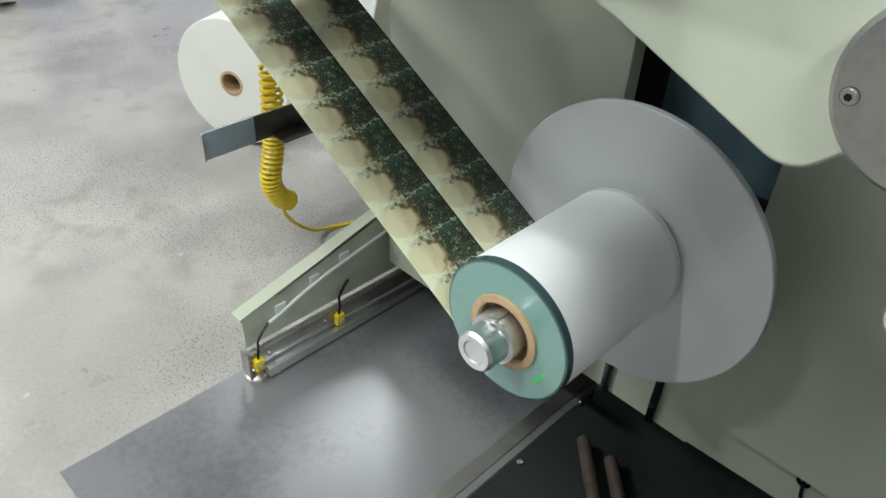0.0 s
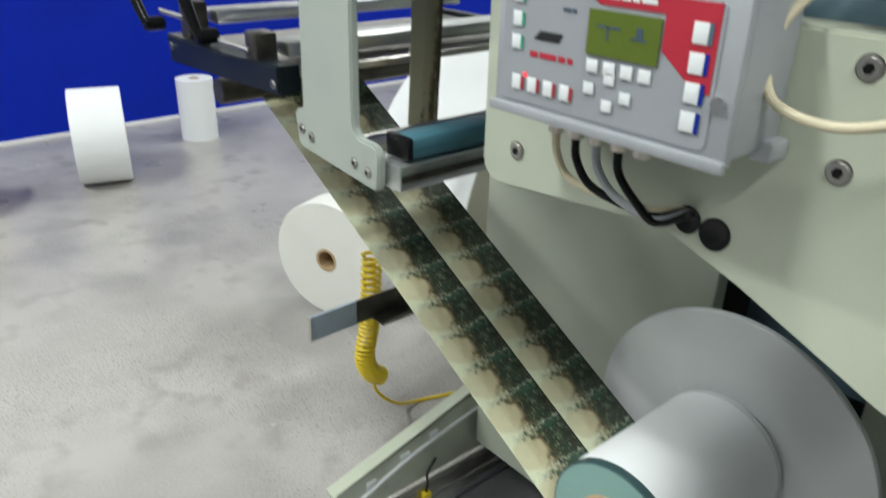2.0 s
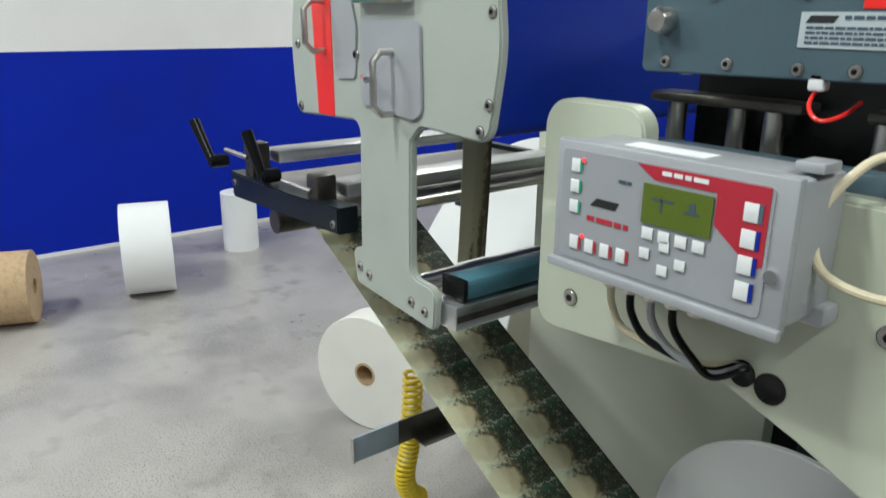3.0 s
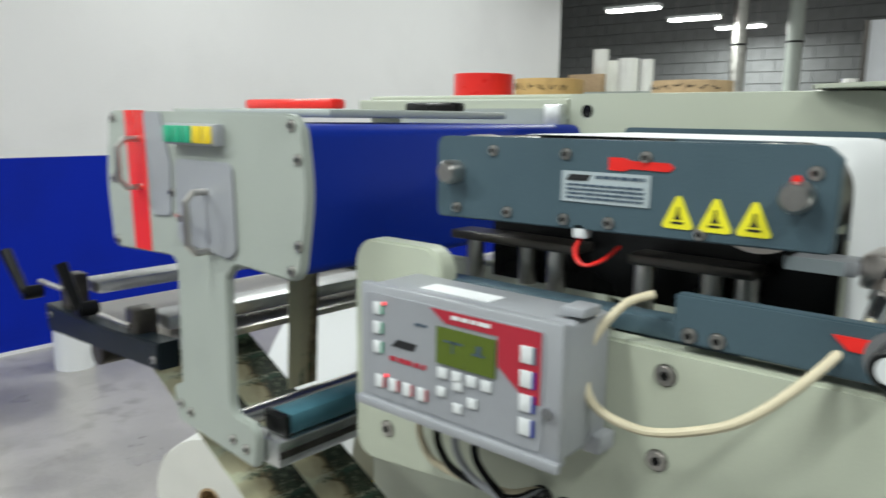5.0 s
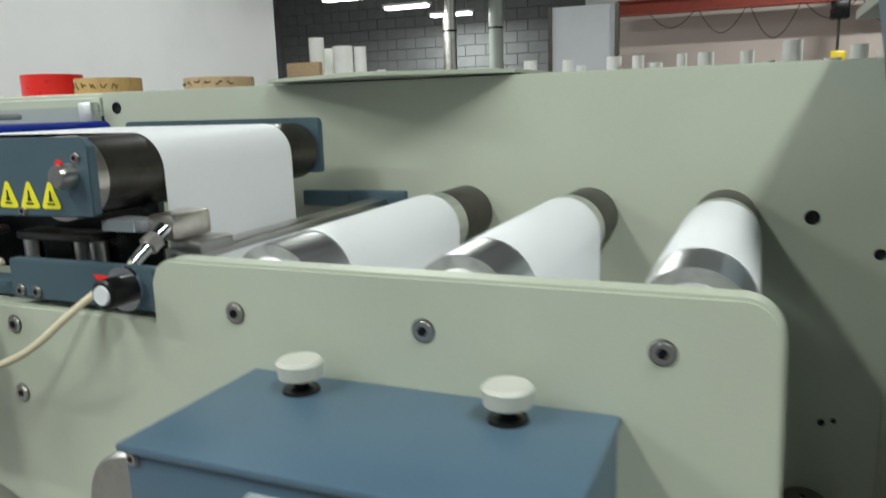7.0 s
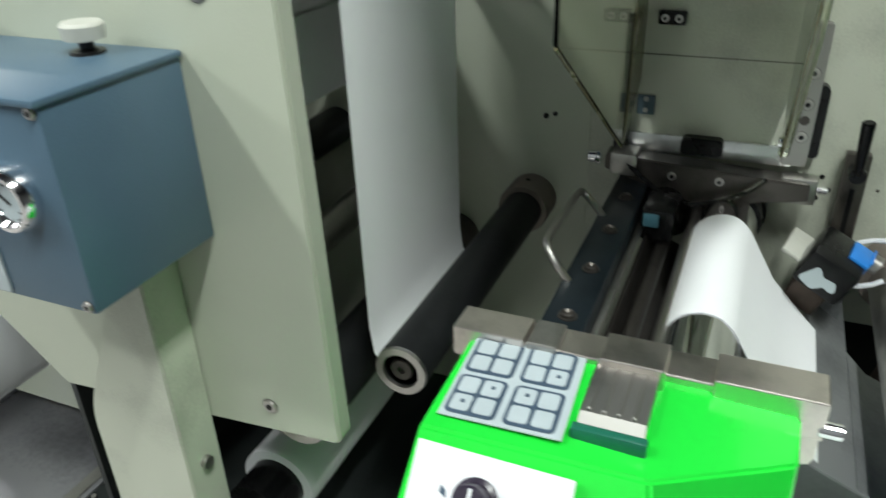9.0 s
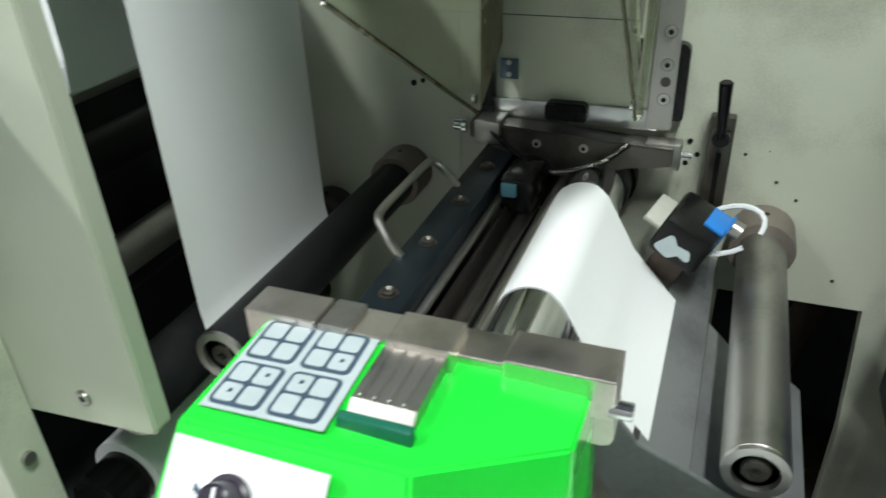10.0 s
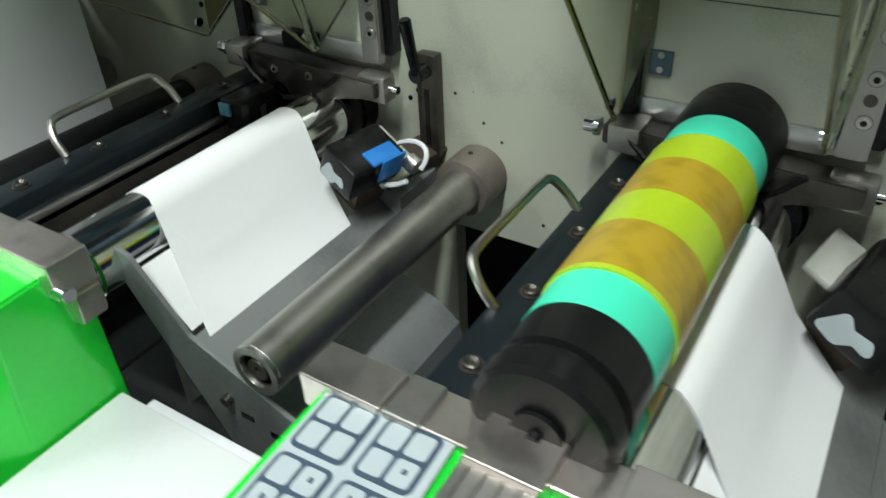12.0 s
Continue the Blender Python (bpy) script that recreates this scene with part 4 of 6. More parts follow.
def control_box():
    c = thing("guide_controller", "grey web guide controller with a small green display", "control unit")
    x0, x1, z0, z1, y = -0.21, 0.04, 1.4, 1.526, -0.082
    part("housing", box(x0, y + 0.004, z0, x1, -0.0005, z1, 0.006), GREY_BOX, c, "grey cast housing")
    part("lid", box(x0 - 0.002, y - 0.006, z0 - 0.003, x1 + 0.002, y + 0.006, z1 + 0.003, 0.003), GREY_BOX, c, "grey front lid")
    part("ledge", box(x0 - 0.004, y - 0.012, z0 - 0.006, x1 + 0.004, y - 0.004, z0 + 0.004, 0.002), GREY_BOX, c)
    f = part("keypad", slab(rounded([(x0 + 0.008, z1 - 0.006, 0.006), (x1 - 0.016, z1 - 0.006, 0.006), (x1 - 0.016, z0 + 0.008, 0.006), (x0 + 0.008, z0 + 0.008, 0.006)], 4), y - 0.0075, y - 0.0055), GREY_FACE, c, "printed membrane keypad", False)
    yy = y - 0.0075
    part("red_field", slab([(-0.11, 1.5185), (0.021, 1.5185), (0.021, 1.452), (0.008, 1.452), (-0.026, 1.478), (-0.026, 1.506), (-0.09, 1.506)], yy - 0.0008, yy - 0.0001), RED_PANEL, f, "dark red printed field", False)
    part("display", box(-0.1, yy - 0.0022, 1.465, -0.028, yy - 0.0009, 1.502), LCD, f, "green display", False)
    for x0_, z0_, x1_, z1_ in ((-0.09, 1.488, -0.066, 1.49), (-0.08, 1.478, -0.078, 1.49), (-0.055, 1.482, -0.04, 1.484), (-0.05, 1.484, -0.044, 1.492)):
        part("display_bar", box(x0_, yy - 0.0026, z0_, x1_, yy - 0.0022, z1_), KEY_LINE, f, "", False)
    for k in range(4):
        part("key", box(-0.098 + k * 0.018, yy - 0.0022, 1.45, -0.086 + k * 0.018, yy - 0.0009, 1.461, 0.0005), KEY_WHITE, f, "white key")
    for k in range(4):
        z = 1.496 - k * 0.0225
        part("key", box(0.0, yy - 0.0022, z - 0.008, 0.013, yy - 0.0009, z + 0.008, 0.0005), KEY_WHITE, f, "white key")
        part("key_edge", box(0.0135, yy - 0.0018, z - 0.008, 0.0165, yy - 0.0009, z + 0.008), BLUE if k else SLATE, f, "", False)
    for dx, dz in ((0, 0.012), (0, -0.011), (-0.021, 0.001), (0.018, -0.001)):
        part("key", box(-0.078 + dx, yy - 0.0022, 1.43 + dz, -0.067 + dx, yy - 0.0009, 1.44 + dz, 0.0005), KEY_WHITE, f, "white key")
    for k in range(4):
        part("key", box(-0.186 + k * 0.02, yy - 0.0022, 1.419, -0.175 + k * 0.02, yy - 0.0009, 1.433, 0.0005), KEY_WHITE, f, "white key")
        part("key_edge", box(-0.1745 + k * 0.02, yy - 0.0018, 1.42, -0.172 + k * 0.02, yy - 0.0009, 1.432), RED_PANEL, f, "", False)
    for k in range(3):
        z = 1.505 - k * 0.021
        part("key", box(-0.189, yy - 0.0022, z - 0.0065, -0.178, yy - 0.0009, z + 0.0065, 0.0005), KEY_WHITE, f, "white key")
        part("key_edge", box(-0.1778, yy - 0.0018, z - 0.006, -0.1758, yy - 0.0009, z + 0.006), TEAL_KEY, f, "", False)
    for x, z in ((-0.174, 1.511), (-0.17, 1.434)):
        part("indicator", lathe([(0, 0.0022), (-0.0012, 0.0018), (-0.0012, 0.0005)], (x, yy - 0.0009, z), seg=10), RED_GLOW, f, "lit red indicator")
    part("logo_mark", slab([(-0.163, 1.468), (-0.155, 1.476), (-0.128, 1.476), (-0.132, 1.468)], yy - 0.0008, yy - 0.0002), INK, f, "", False)
    text_bars(f, -0.166, 1.457, -0.115, 1, yy - 0.0002, 0.005, RED_PANEL, 8)
    text_bars(f, -0.082, 1.5155, -0.035, 1, yy - 0.0008, 0.004, KEY_WHITE, 9)
    text_bars(f, -0.13, 1.499, -0.115, 1, yy - 0.0002, 0.003, KEY_LINE, 10)
    part("screw", lathe([(0, 0.006), (-0.004, 0.006), (-0.004, 0.003)], (0.03, y - 0.006, 1.447), seg=14), CHROME, c, "chrome lid screw")
    part("hinge", box(0.02, -0.06, z1 + 0.003, 0.045, -0.03, z1 + 0.012, 0.002), GREY_BOX, c)
    part("top_sticker", box(-0.15, -0.06, z1 + 0.0002, -0.06, -0.035, z1 + 0.0012), PAPER, c, "white sticker", False)
    part("foot", box(0.03, -0.03, z0 - 0.008, 0.05, -0.0005, z0 + 0.01, 0.003), GREY_BOX, c)
    for k in range(5):
        x = -0.165 + k * 0.026
        pl = part("cable_gland", cyl((x, -0.045, z0), (x, -0.045, z0 - 0.028), 0.0095, 0.008, 12, bevel=0.001), NICKEL, c, "metal cable gland")
        if k < 4:
            part("cable", tube(smooth_path([(x, -0.045, z0 - 0.025), (x + 0.004, -0.045, z0 - 0.05), (x + 0.025, -0.04, z0 - 0.075), (-0.06 + 0.005 * k, -0.03, z0 - 0.082 - 0.003 * k), (-0.035 + 0.004 * k, -0.01, z0 - 0.08), (-0.03, 0.002, z0 - 0.085)], 6), 0.0042, 8), CABLE if k == 0 else GREY_BOX if k == 2 else BLACK, pl)
    part("plug_cap", cyl((-0.014, -0.045, z0), (-0.014, -0.045, z0 - 0.014), 0.007, seg=12), YELLOW, c, "yellow plug cap")
    return c


RED_GLOW = mat("red_glow", (1.0, 0.03, 0.05), 0.4, emit=1.5)
control_box()

# ---- things on top of the back plate ----
part("top_ledge", box(-0.98, YB - 0.006, 1.70, -0.402, YB + 0.029, 1.74, 0.003), CREAM, frame_back, "cream ledge", False)
part("ledge_hinge", box(-0.44, YB - 0.03, 1.66, -0.402, YB - 0.007, 1.73, 0.004), ALU, frame_back)
part("rear_cover", box(-0.98, YB + 0.031, 1.5, 1.04, YB + 0.45, 1.75, 0.004), CREAM, frame_back, "cream rear cover", False)
part("shelf", slab(rounded([(0.03, YB + 0.3, 0.01), (0.03, YB - 0.02, 0.02), (0.3, YB - 0.15, 0.05), (0.5, YB, 0.01), (0.5, YB + 0.3, 0.01)], 5), 1.751, 1.758, 0.001, plane="XY"), CREAM, frame_back, "thin cream shelf")
core = thing("tape_roll", "wide red tape roll lying on the machine top", "tape roll")
part("tape", lathe([(0, 0.04), (0, 0.069), (0.001, 0.07), (0.051, 0.07), (0.052, 0.069), (0.052, 0.04)], (-0.747, 0.8, 1.751), "Z", 48, ring=True), RED, core)
part("tape_core", lathe([(0, 0.036), (0, 0.04), (0.052, 0.04), (0.052, 0.036)], (-0.747, 0.8, 1.751), "Z", 32, ring=True), KRAFT, core)


def core_ring(x, y, r, h, m, label):
    cr = thing("core_ring", label, "core", "core rings")
    z0 = 1.751
    part("ring", lathe([(0, r * 0.82), (0, r - 0.001), (0.001, r), (h - 0.001, r), (h, r - 0.001), (h, r * 0.82)], (x, y, z0), "Z", 48, ring=True), m, cr)
    rg = random.Random(int(abs(x) * 100))
    for k in range(8):
        a = radians(-165 + k * 18)
        pts = [(0.014 * q, h * (0.3 + 0.45 * rg.random())) for q in (0, 0.25, 0.5, 0.75, 1)]
        world_pts = [(x + (r + 0.0006) * math.cos(a + px / r), y + (r + 0.0006) * math.sin(a + px / r), z0 + pz) for px, pz in pts]
        part("marker_stroke", tube(world_pts, 0.0011, 5), INK, cr, "", False)
    return cr


core_ring(-0.564, 0.8, 0.075, 0.036, WOODTAPE, "tan cardboard core ring with marker writing")
core_ring(-0.238, 0.8, 0.075, 0.025, KRAFT, "short brown core ring with marker writing")

TURNED = mat("bright_turned_steel", (0.74, 0.74, 0.74), 0.36, 1.0, var=0.08, scale=60, stretch=(1, 0.03, 1))
# ---- chill rollers with the serpentine web ----
for x in (0.409, 0.619, 0.825):
    r = thing("guide_roller", "large bright steel guide roller under the white web", "roller", "guide rollers")
    part("drum", lathe([(0.04, 0.01), (0.04, 0.034), (0.042, 0.036), (0.06, 0.0365), (0.062, 0.049), (0.064, 0.0498), (0.5, 0.0498), (0.5, 0.01)], (x, 0, 1.521), seg=64), TURNED, r, "turned steel drum")
    part("collar", lathe([(0.5, 0.02), (0.5, 0.045), (0.503, 0.0465), (YB, 0.0465), (YB, 0.02)], (x, 0, 1.521), seg=48), DARK_STEEL, r, "dark collar")
    part("axle", cyl((x, 0.028, 1.521), (x, 0.05, 1.521), 0.015, seg=20), STEEL_DULL, r)
prof = [(0.25, 1.44), (0.3, 1.36)]
for x in (0.409, 0.619, 0.825):
    prof += [(x - 0.0505, 1.38), (x - 0.0505, 1.521), *arc(x, 1.521, 0.0506, 180, 0, 18), (x + 0.0505, 1.38)]
    if x < 0.8:
        prof += [(x + 0.06, 1.34), (x + 0.105, 1.32), (x + 0.15, 1.34)]
prof += [(0.8755, 1.2), (0.8755, 1.07), (0.88, 1.03), (0.9, 1.0)]
web_run("white_web", prof, 0.14, 0.46, PAPER, "white web threaded over the three guide rollers")


KNOB_CREAM = mat("pale_plastic", (0.5, 0.5, 0.45), 0.45, var=0.06)


def slate_panel_box():
    c = thing("operator_box", "slate blue operator box with gauges, keypad and emergency stop", "control panel")
    x0, x1, y0, z0, z1 = 0.432, 0.776, -0.17, 1.258, 1.458
    part("body", box(x0, y0, z0, x1, -0.0005, z1 - 0.003, 0.003), SLATE, c, "slate blue sheet body")
    part("lid", box(x0 - 0.004, y0 - 0.005, z1 - 0.004, x1 + 0.003, -0.0005, z1 + 0.003, 0.002), SLATE, c, "slate blue lid")
    p = part("keypad", slab(rounded([(0.543, 1.441, 0.008), (0.671, 1.441, 0.008), (0.671, 1.262, 0.003), (0.543, 1.262, 0.003)], 4), y0 - 0.0025, y0 - 0.0002, 0.0005), PAD_GREY, c, "pale grey keypad")
    for bx in (0.553, 0.611):
        for bz in (1.385, 1.325):
            keypad_block(p, bx, bz, 0.05, 0.05, y0 - 0.0025)
    for x, z in ((0.5, 1.362), (0.502, 1.299), (0.722, 1.37)):
        gauge(c, x, y0, z, 0.03)
    st = part("stop_plate", lathe([(0, 0.024), (-0.006, 0.024), (-0.008, 0.02), (-0.008, 0.012)], (0.608, y0 - 0.0025, 1.297), seg=32), YELLOW, c, "yellow ring of the emergency stop")
    part("stop_stem", cyl((0.608, y0 - 0.01, 1.297), (0.608, y0 - 0.03, 1.297), 0.01, seg=16), BLACK, st)
    part("stop_button", lathe([(-0.024, 0.012), (-0.024, 0.0185), (-0.03, 0.019), (-0.038, 0.017), (-0.042, 0.01), (-0.043, 0.002)], (0.608, y0, 1.297), seg=28), RED, st, "red mushroom button")
    for x, z in ((0.44, 1.449), (0.768, 1.449), (0.44, 1.266), (0.768, 1.266)):
        bolt(c, x, y0, z, 0.005, "screw")
    for x in (0.505, 0.697):
        kn = part("top_knob", lathe([(0.033, 0.0015), (0.033, 0.018), (0.03, 0.021), (0.017, 0.0195), (0.015, 0.012)], (x, -0.037, z1), "Z", 28), KNOB_CREAM, c, "pale turning knob")
        part("knob_stem", lathe([(0.003, 0.012), (0.006, 0.012), (0.008, 0.007), (0.017, 0.007)], (x, -0.037, z1), "Z", 20), BLACK, kn)
        part("knob_base", lathe([(0.003, 0.017), (0.006, 0.016), (0.006, 0.008)], (x, -0.037, z1), "Z", 20), BLACK, kn)
    part("support_leg", slab(rounded([(0.712, 1.2575, 0), (0.712, 0.005, 0), (0.567, 0.005, 0), (0.567, 1.0, 0.15), (0.65, 1.176, 0.1), (0.655, 1.2575, 0)], 5), -0.06, -0.0005, 0.002), CREAM_OLD, c, "cream painted support leg")
    part("leg_screw", cyl((0.712, -0.03, 0.93), (0.719, -0.03, 0.93), 0.009, seg=16), STEEL_DULL, c)
    return c


def keypad_block(parent, x, z, w, h, y, place=None):
    """A dark rounded frame with two by two keys."""
    fr = part("key_frame", slab(rounded([(x, z, 0.005), (x + w, z, 0.005), (x + w, z + h, 0.005), (x, z + h, 0.005)], 3), y - 0.0006, y - 0.0001), KEY_LINE, parent, "dark key frame", False)
    g = 0.0038
    kw, kh = (w - 3 * g) / 2, (h - 3 * g) / 2
    for i in range(2):
        for j in range(2):
            k = part("key", slab(rounded([(x + g + i * (kw + g), z + g + j * (kh + g), 0.002), (x + g + i * (kw + g) + kw, z + g + j * (kh + g), 0.002), (x + g + i * (kw + g) + kw, z + g + j * (kh + g) + kh, 0.002), (x + g + i * (kw + g), z + g + j * (kh + g) + kh, 0.002)], 2), y - 0.0014, y - 0.0006), PAD_GREY, parent, "pale grey key", False)
    return fr


def gauge(parent, x, y, z, r):
    g = part("gauge", lathe([(0.002, r * 0.95), (-0.004, r), (-0.012, r), (-0.018, r * 0.9), (-0.018, r * 0.78), (-0.013, r * 0.64), (-0.01, r * 0.6), (-0.01, r * 0.1)], (x, y, z), seg=40), CHROME, parent, "chrome ringed pressure gauge")
    part("dial", lathe([(-0.0105, r * 0.59), (-0.0112, r * 0.59), (-0.0112, r * 0.02)], (x, y, z), seg=32), PAD_GREY, g, "dim pale dial")
    part("needle", box(x - 0.001, y - 0.013, z - 0.004, x + 0.001, y - 0.0118, z + r * 0.45), INK, g).matrix_basis = Matrix.Translation((x, y, z)) @ pose(0, 0, 0, 0, -50, 0) @ Matrix.Translation((-x, -y, -z))
    for k in range(9):
        a = radians(-40 + k * 32.5)
        part("tick", cyl((x + r * 0.5 * math.cos(a), y - 0.0113, z + r * 0.5 * math.sin(a)), (x + r * 0.5 * math.cos(a), y - 0.0118, z + r * 0.5 * math.sin(a)), 0.0012, seg=6), INK, g, "", False)
    return g


slate_panel_box()

# ---- floor side: arm with sensors, bracket, hose, rolls ----
def sensor_arm():
    a = thing("loading_arm", "cream loading arm with yellow sensors and a levelling foot", "loading arm")
    part("channel", slab([(0.14, 0.192), (0.14, 0.1), (0.75, 0.1), (0.9, 0.42), (0.6, 0.32)], -0.955, -0.945, 0.001, plane="YZ"), CREAM_OLD, a, "cream channel side")
    part("top_flange", slab([(0.135, 0.19), (0.6, 0.306), (0.9, 0.42), (0.9, 0.428), (0.6, 0.314), (0.135, 0.198)], -0.985, -0.945, plane="YZ"), CREAM, a, "cream top flange", False)
    part("bar", box(-0.942, 0.13, 0.045, -0.922, 0.78, 0.092, 0.002), STEEL_DULL, a, "bare steel bar")
    part("rod", box(-0.93, 0.17, 0.012, -0.895, 0.78, 0.04, 0.003), ALU, a, "pale slide strip")
    part("end_plate", box(-0.95, 0.125, 0.02, -0.915, 0.132, 0.1), STEEL_DULL, a)
    part("foot", lathe([(0.006, 0.03), (0.014, 0.031), (0.02, 0.02), (0.026, 0.008), (0.05, 0.008)], (-0.935, 0.155, 0.0), "Z", 24), STEEL, a, "bright levelling foot")
    for y in (0.15, 0.41):
        s = part("sensor", box(-0.92, y - 0.014, 0.045, -0.9, y + 0.014, 0.082, 0.005), YELLOW, a, "yellow proximity sensor")
        part("sensor_face", box(-0.9, y - 0.006, 0.058, -0.898, y + 0.006, 0.068, 0.001), PAD_GREY, s)
        part("lead", tube(smooth_path([(-0.91, y, 0.082), (-0.912, y + 0.005, 0.11), (-0.93, y + 0.02, 0.125), (-0.942, y + 0.06, 0.15)]), 0.0035, 6), BLACK, s)
    part("cable", tube(smooth_path([(-0.942, 0.21, 0.145), (-0.94, 0.26, 0.165), (-0.94, 0.36, 0.2), (-0.94, 0.47, 0.225), (-0.94, 0.6, 0.25), (-0.94, 0.75, 0.26)]), 0.005, 8), PAPER_GREY, a, "grey cable on clips")
    for y, z in ((0.25, 0.175), (0.36, 0.21), (0.46, 0.235)):
        part("clip", box(-0.945, y - 0.016, z - 0.014, -0.94, y + 0.016, z + 0.014, 0.002), KEY_WHITE, a, "white cable clip")
    for y in (0.19, 0.37):
        part("screw", cyl((-0.924, y, 0.07), (-0.914, y, 0.07), 0.006, seg=10), STEEL, a)
    part("cross_panel", box(-0.99, 0.78, 0.02, -0.9, 0.8, 0.45), SLATE_GREY, a)
    return a


sensor_arm()
STRIP_BLUE = mat("blue_grey_galvanised", (0.36, 0.42, 0.5), 0.45, 0.3, var=0.08, scale=12)
brk = thing("steel_bracket", "folded steel strip bracket beside the web", "bracket")
part("strip", box(-1.18, 0.225, 0.515, -1.172, 0.37, 0.588, 0.001), STRIP_BLUE, brk, "bent steel strip")
part("strip_rear", box(-1.18, 0.37, 0.515, -1.174, 0.85, 0.586, 0.001), DARK_STEEL, brk, "darker rear length of the strip")
part("lip", box(-1.172, 0.42, 0.517, -1.12, 0.85, 0.521), DARK_STEEL, brk)
part("post", box(-1.2, 0.84, 0.0, -1.12, 0.9, 0.6, 0.003), STEEL_DULL, brk)
part("end_lip", box(-1.18, 0.222, 0.515, -1.165, 0.225, 0.588), STEEL, brk)


def air_hose():
    h = thing("air_hose", "yellow coiled air hose hanging to the floor", "hose")
    pts = []
    spine = smooth_path([(-1.3, 0.512, 0.64), (-1.3, 0.505, 0.5), (-1.3, 0.497, 0.4), (-1.3, 0.478, 0.3), (-1.3, 0.5, 0.235), (-1.3, 0.535, 0.205)], 10)
    turns = 34
    for k in range(turns * 10):
        f = k / (turns * 10 - 1) * (len(spine) - 1)
        i = min(int(f), len(spine) - 2)
        c = spine[i].lerp(spine[i + 1], f - i)
        d = (spine[i + 1] - spine[i]).normalized()
        u = d.cross(Vector((1, 0, 0))).normalized()
        w = d.cross(u)
        a = 2 * math.pi * k / 10
        pts.append(c + 0.027 * (math.cos(a) * u + math.sin(a) * w))
    part("coil", tube(pts, 0.006, 7), YELLOW, h, "tight yellow coil")
    part("tail", tube(smooth_path([(-1.3, 0.53, 0.2), (-1.3, 0.512, 0.172), (-1.31, 0.56, 0.1), (-1.33, 0.64, 0.03), (-1.33, 0.72, 0.007), (-1.3, 0.81, 0.006), (-1.26, 0.95, 0.006), (-1.22, 1.1, 0.006)]), 0.006, 8), YELLOW, h, "yellow tail on the floor")
    part("top_lead", tube(smooth_path([(-1.3, 0.512, 0.64), (-1.29, 0.6, 0.66), (-1.24, 0.76, 0.62), (-1.17, 0.86, 0.6)]), 0.006, 8), YELLOW, h)
    return h


air_hose()


def lying_roll(x, y, r, width, hole, rz, m, label, mark=False):
    """A paper roll that stands on its tread, its axis level."""
    t = thing("paper_roll", label, "paper roll", "rolls on the floor", at=pose(x, y, r + 0.001, 0, 0, rz))
    part("winding", lathe([(0, hole), (0, r - 0.003), (0.003, r), (width - 0.003, r), (width, r - 0.003), (width, hole)], (0, 0, 0), seg=96, ring=True), m, t)
    part("core", lathe([(-0.002, hole - 0.008), (-0.002, hole + 0.002), (width + 0.002, hole + 0.002), (width + 0.002, hole - 0.008)], (0, 0, 0), seg=40, ring=True), KRAFT, t, "brown cardboard core")
    part("bore", cyl((0, width * 0.93, 0), (0, width * 0.95, 0), hole - 0.008, seg=32), BLACK, t)
    if mark:
        for a in (20, 55):
            part("print_mark", box(r, 0.03, -0.006, r + 0.001, 0.05, 0.006), INK, t, "", False).matrix_basis = pose(0, 0, 0, 0, -a, 0)
    return t


lying_roll(-2.04, 0.8, 0.245, 0.13, 0.047, 22, ROLL_WHITE, "white paper roll standing on the concrete floor", True)
lying_roll(-4.25, 0.48, 0.275, 0.28, 0.05, -17, PAPER, "large white paper roll standing near the blue wall")
lying_roll(-4.2, -0.3, 0.2, 0.28, 0.05, -20, KRAFT, "brown wrapped roll standing on the floor")
big_roll = lying_roll(-1.22, 1.39, 0.6, 0.5, 0.05, 90, PAPER, "very large white paper roll standing beside the press")
part("end_face", lathe([(-0.0015, 0.055), (-0.0015, 0.594), (-0.0002, 0.597), (-0.0002, 0.055)], (0, 0, 0), seg=96, ring=True), ROLL_EDGE, big_roll, "beige wound edge")
small_roll(-4.72, 1.42, 0.0, 0.125, 0.42, PAPER, "white roll standing on end near the blue wall")


# ---- print units ----
PITCH = 0.652


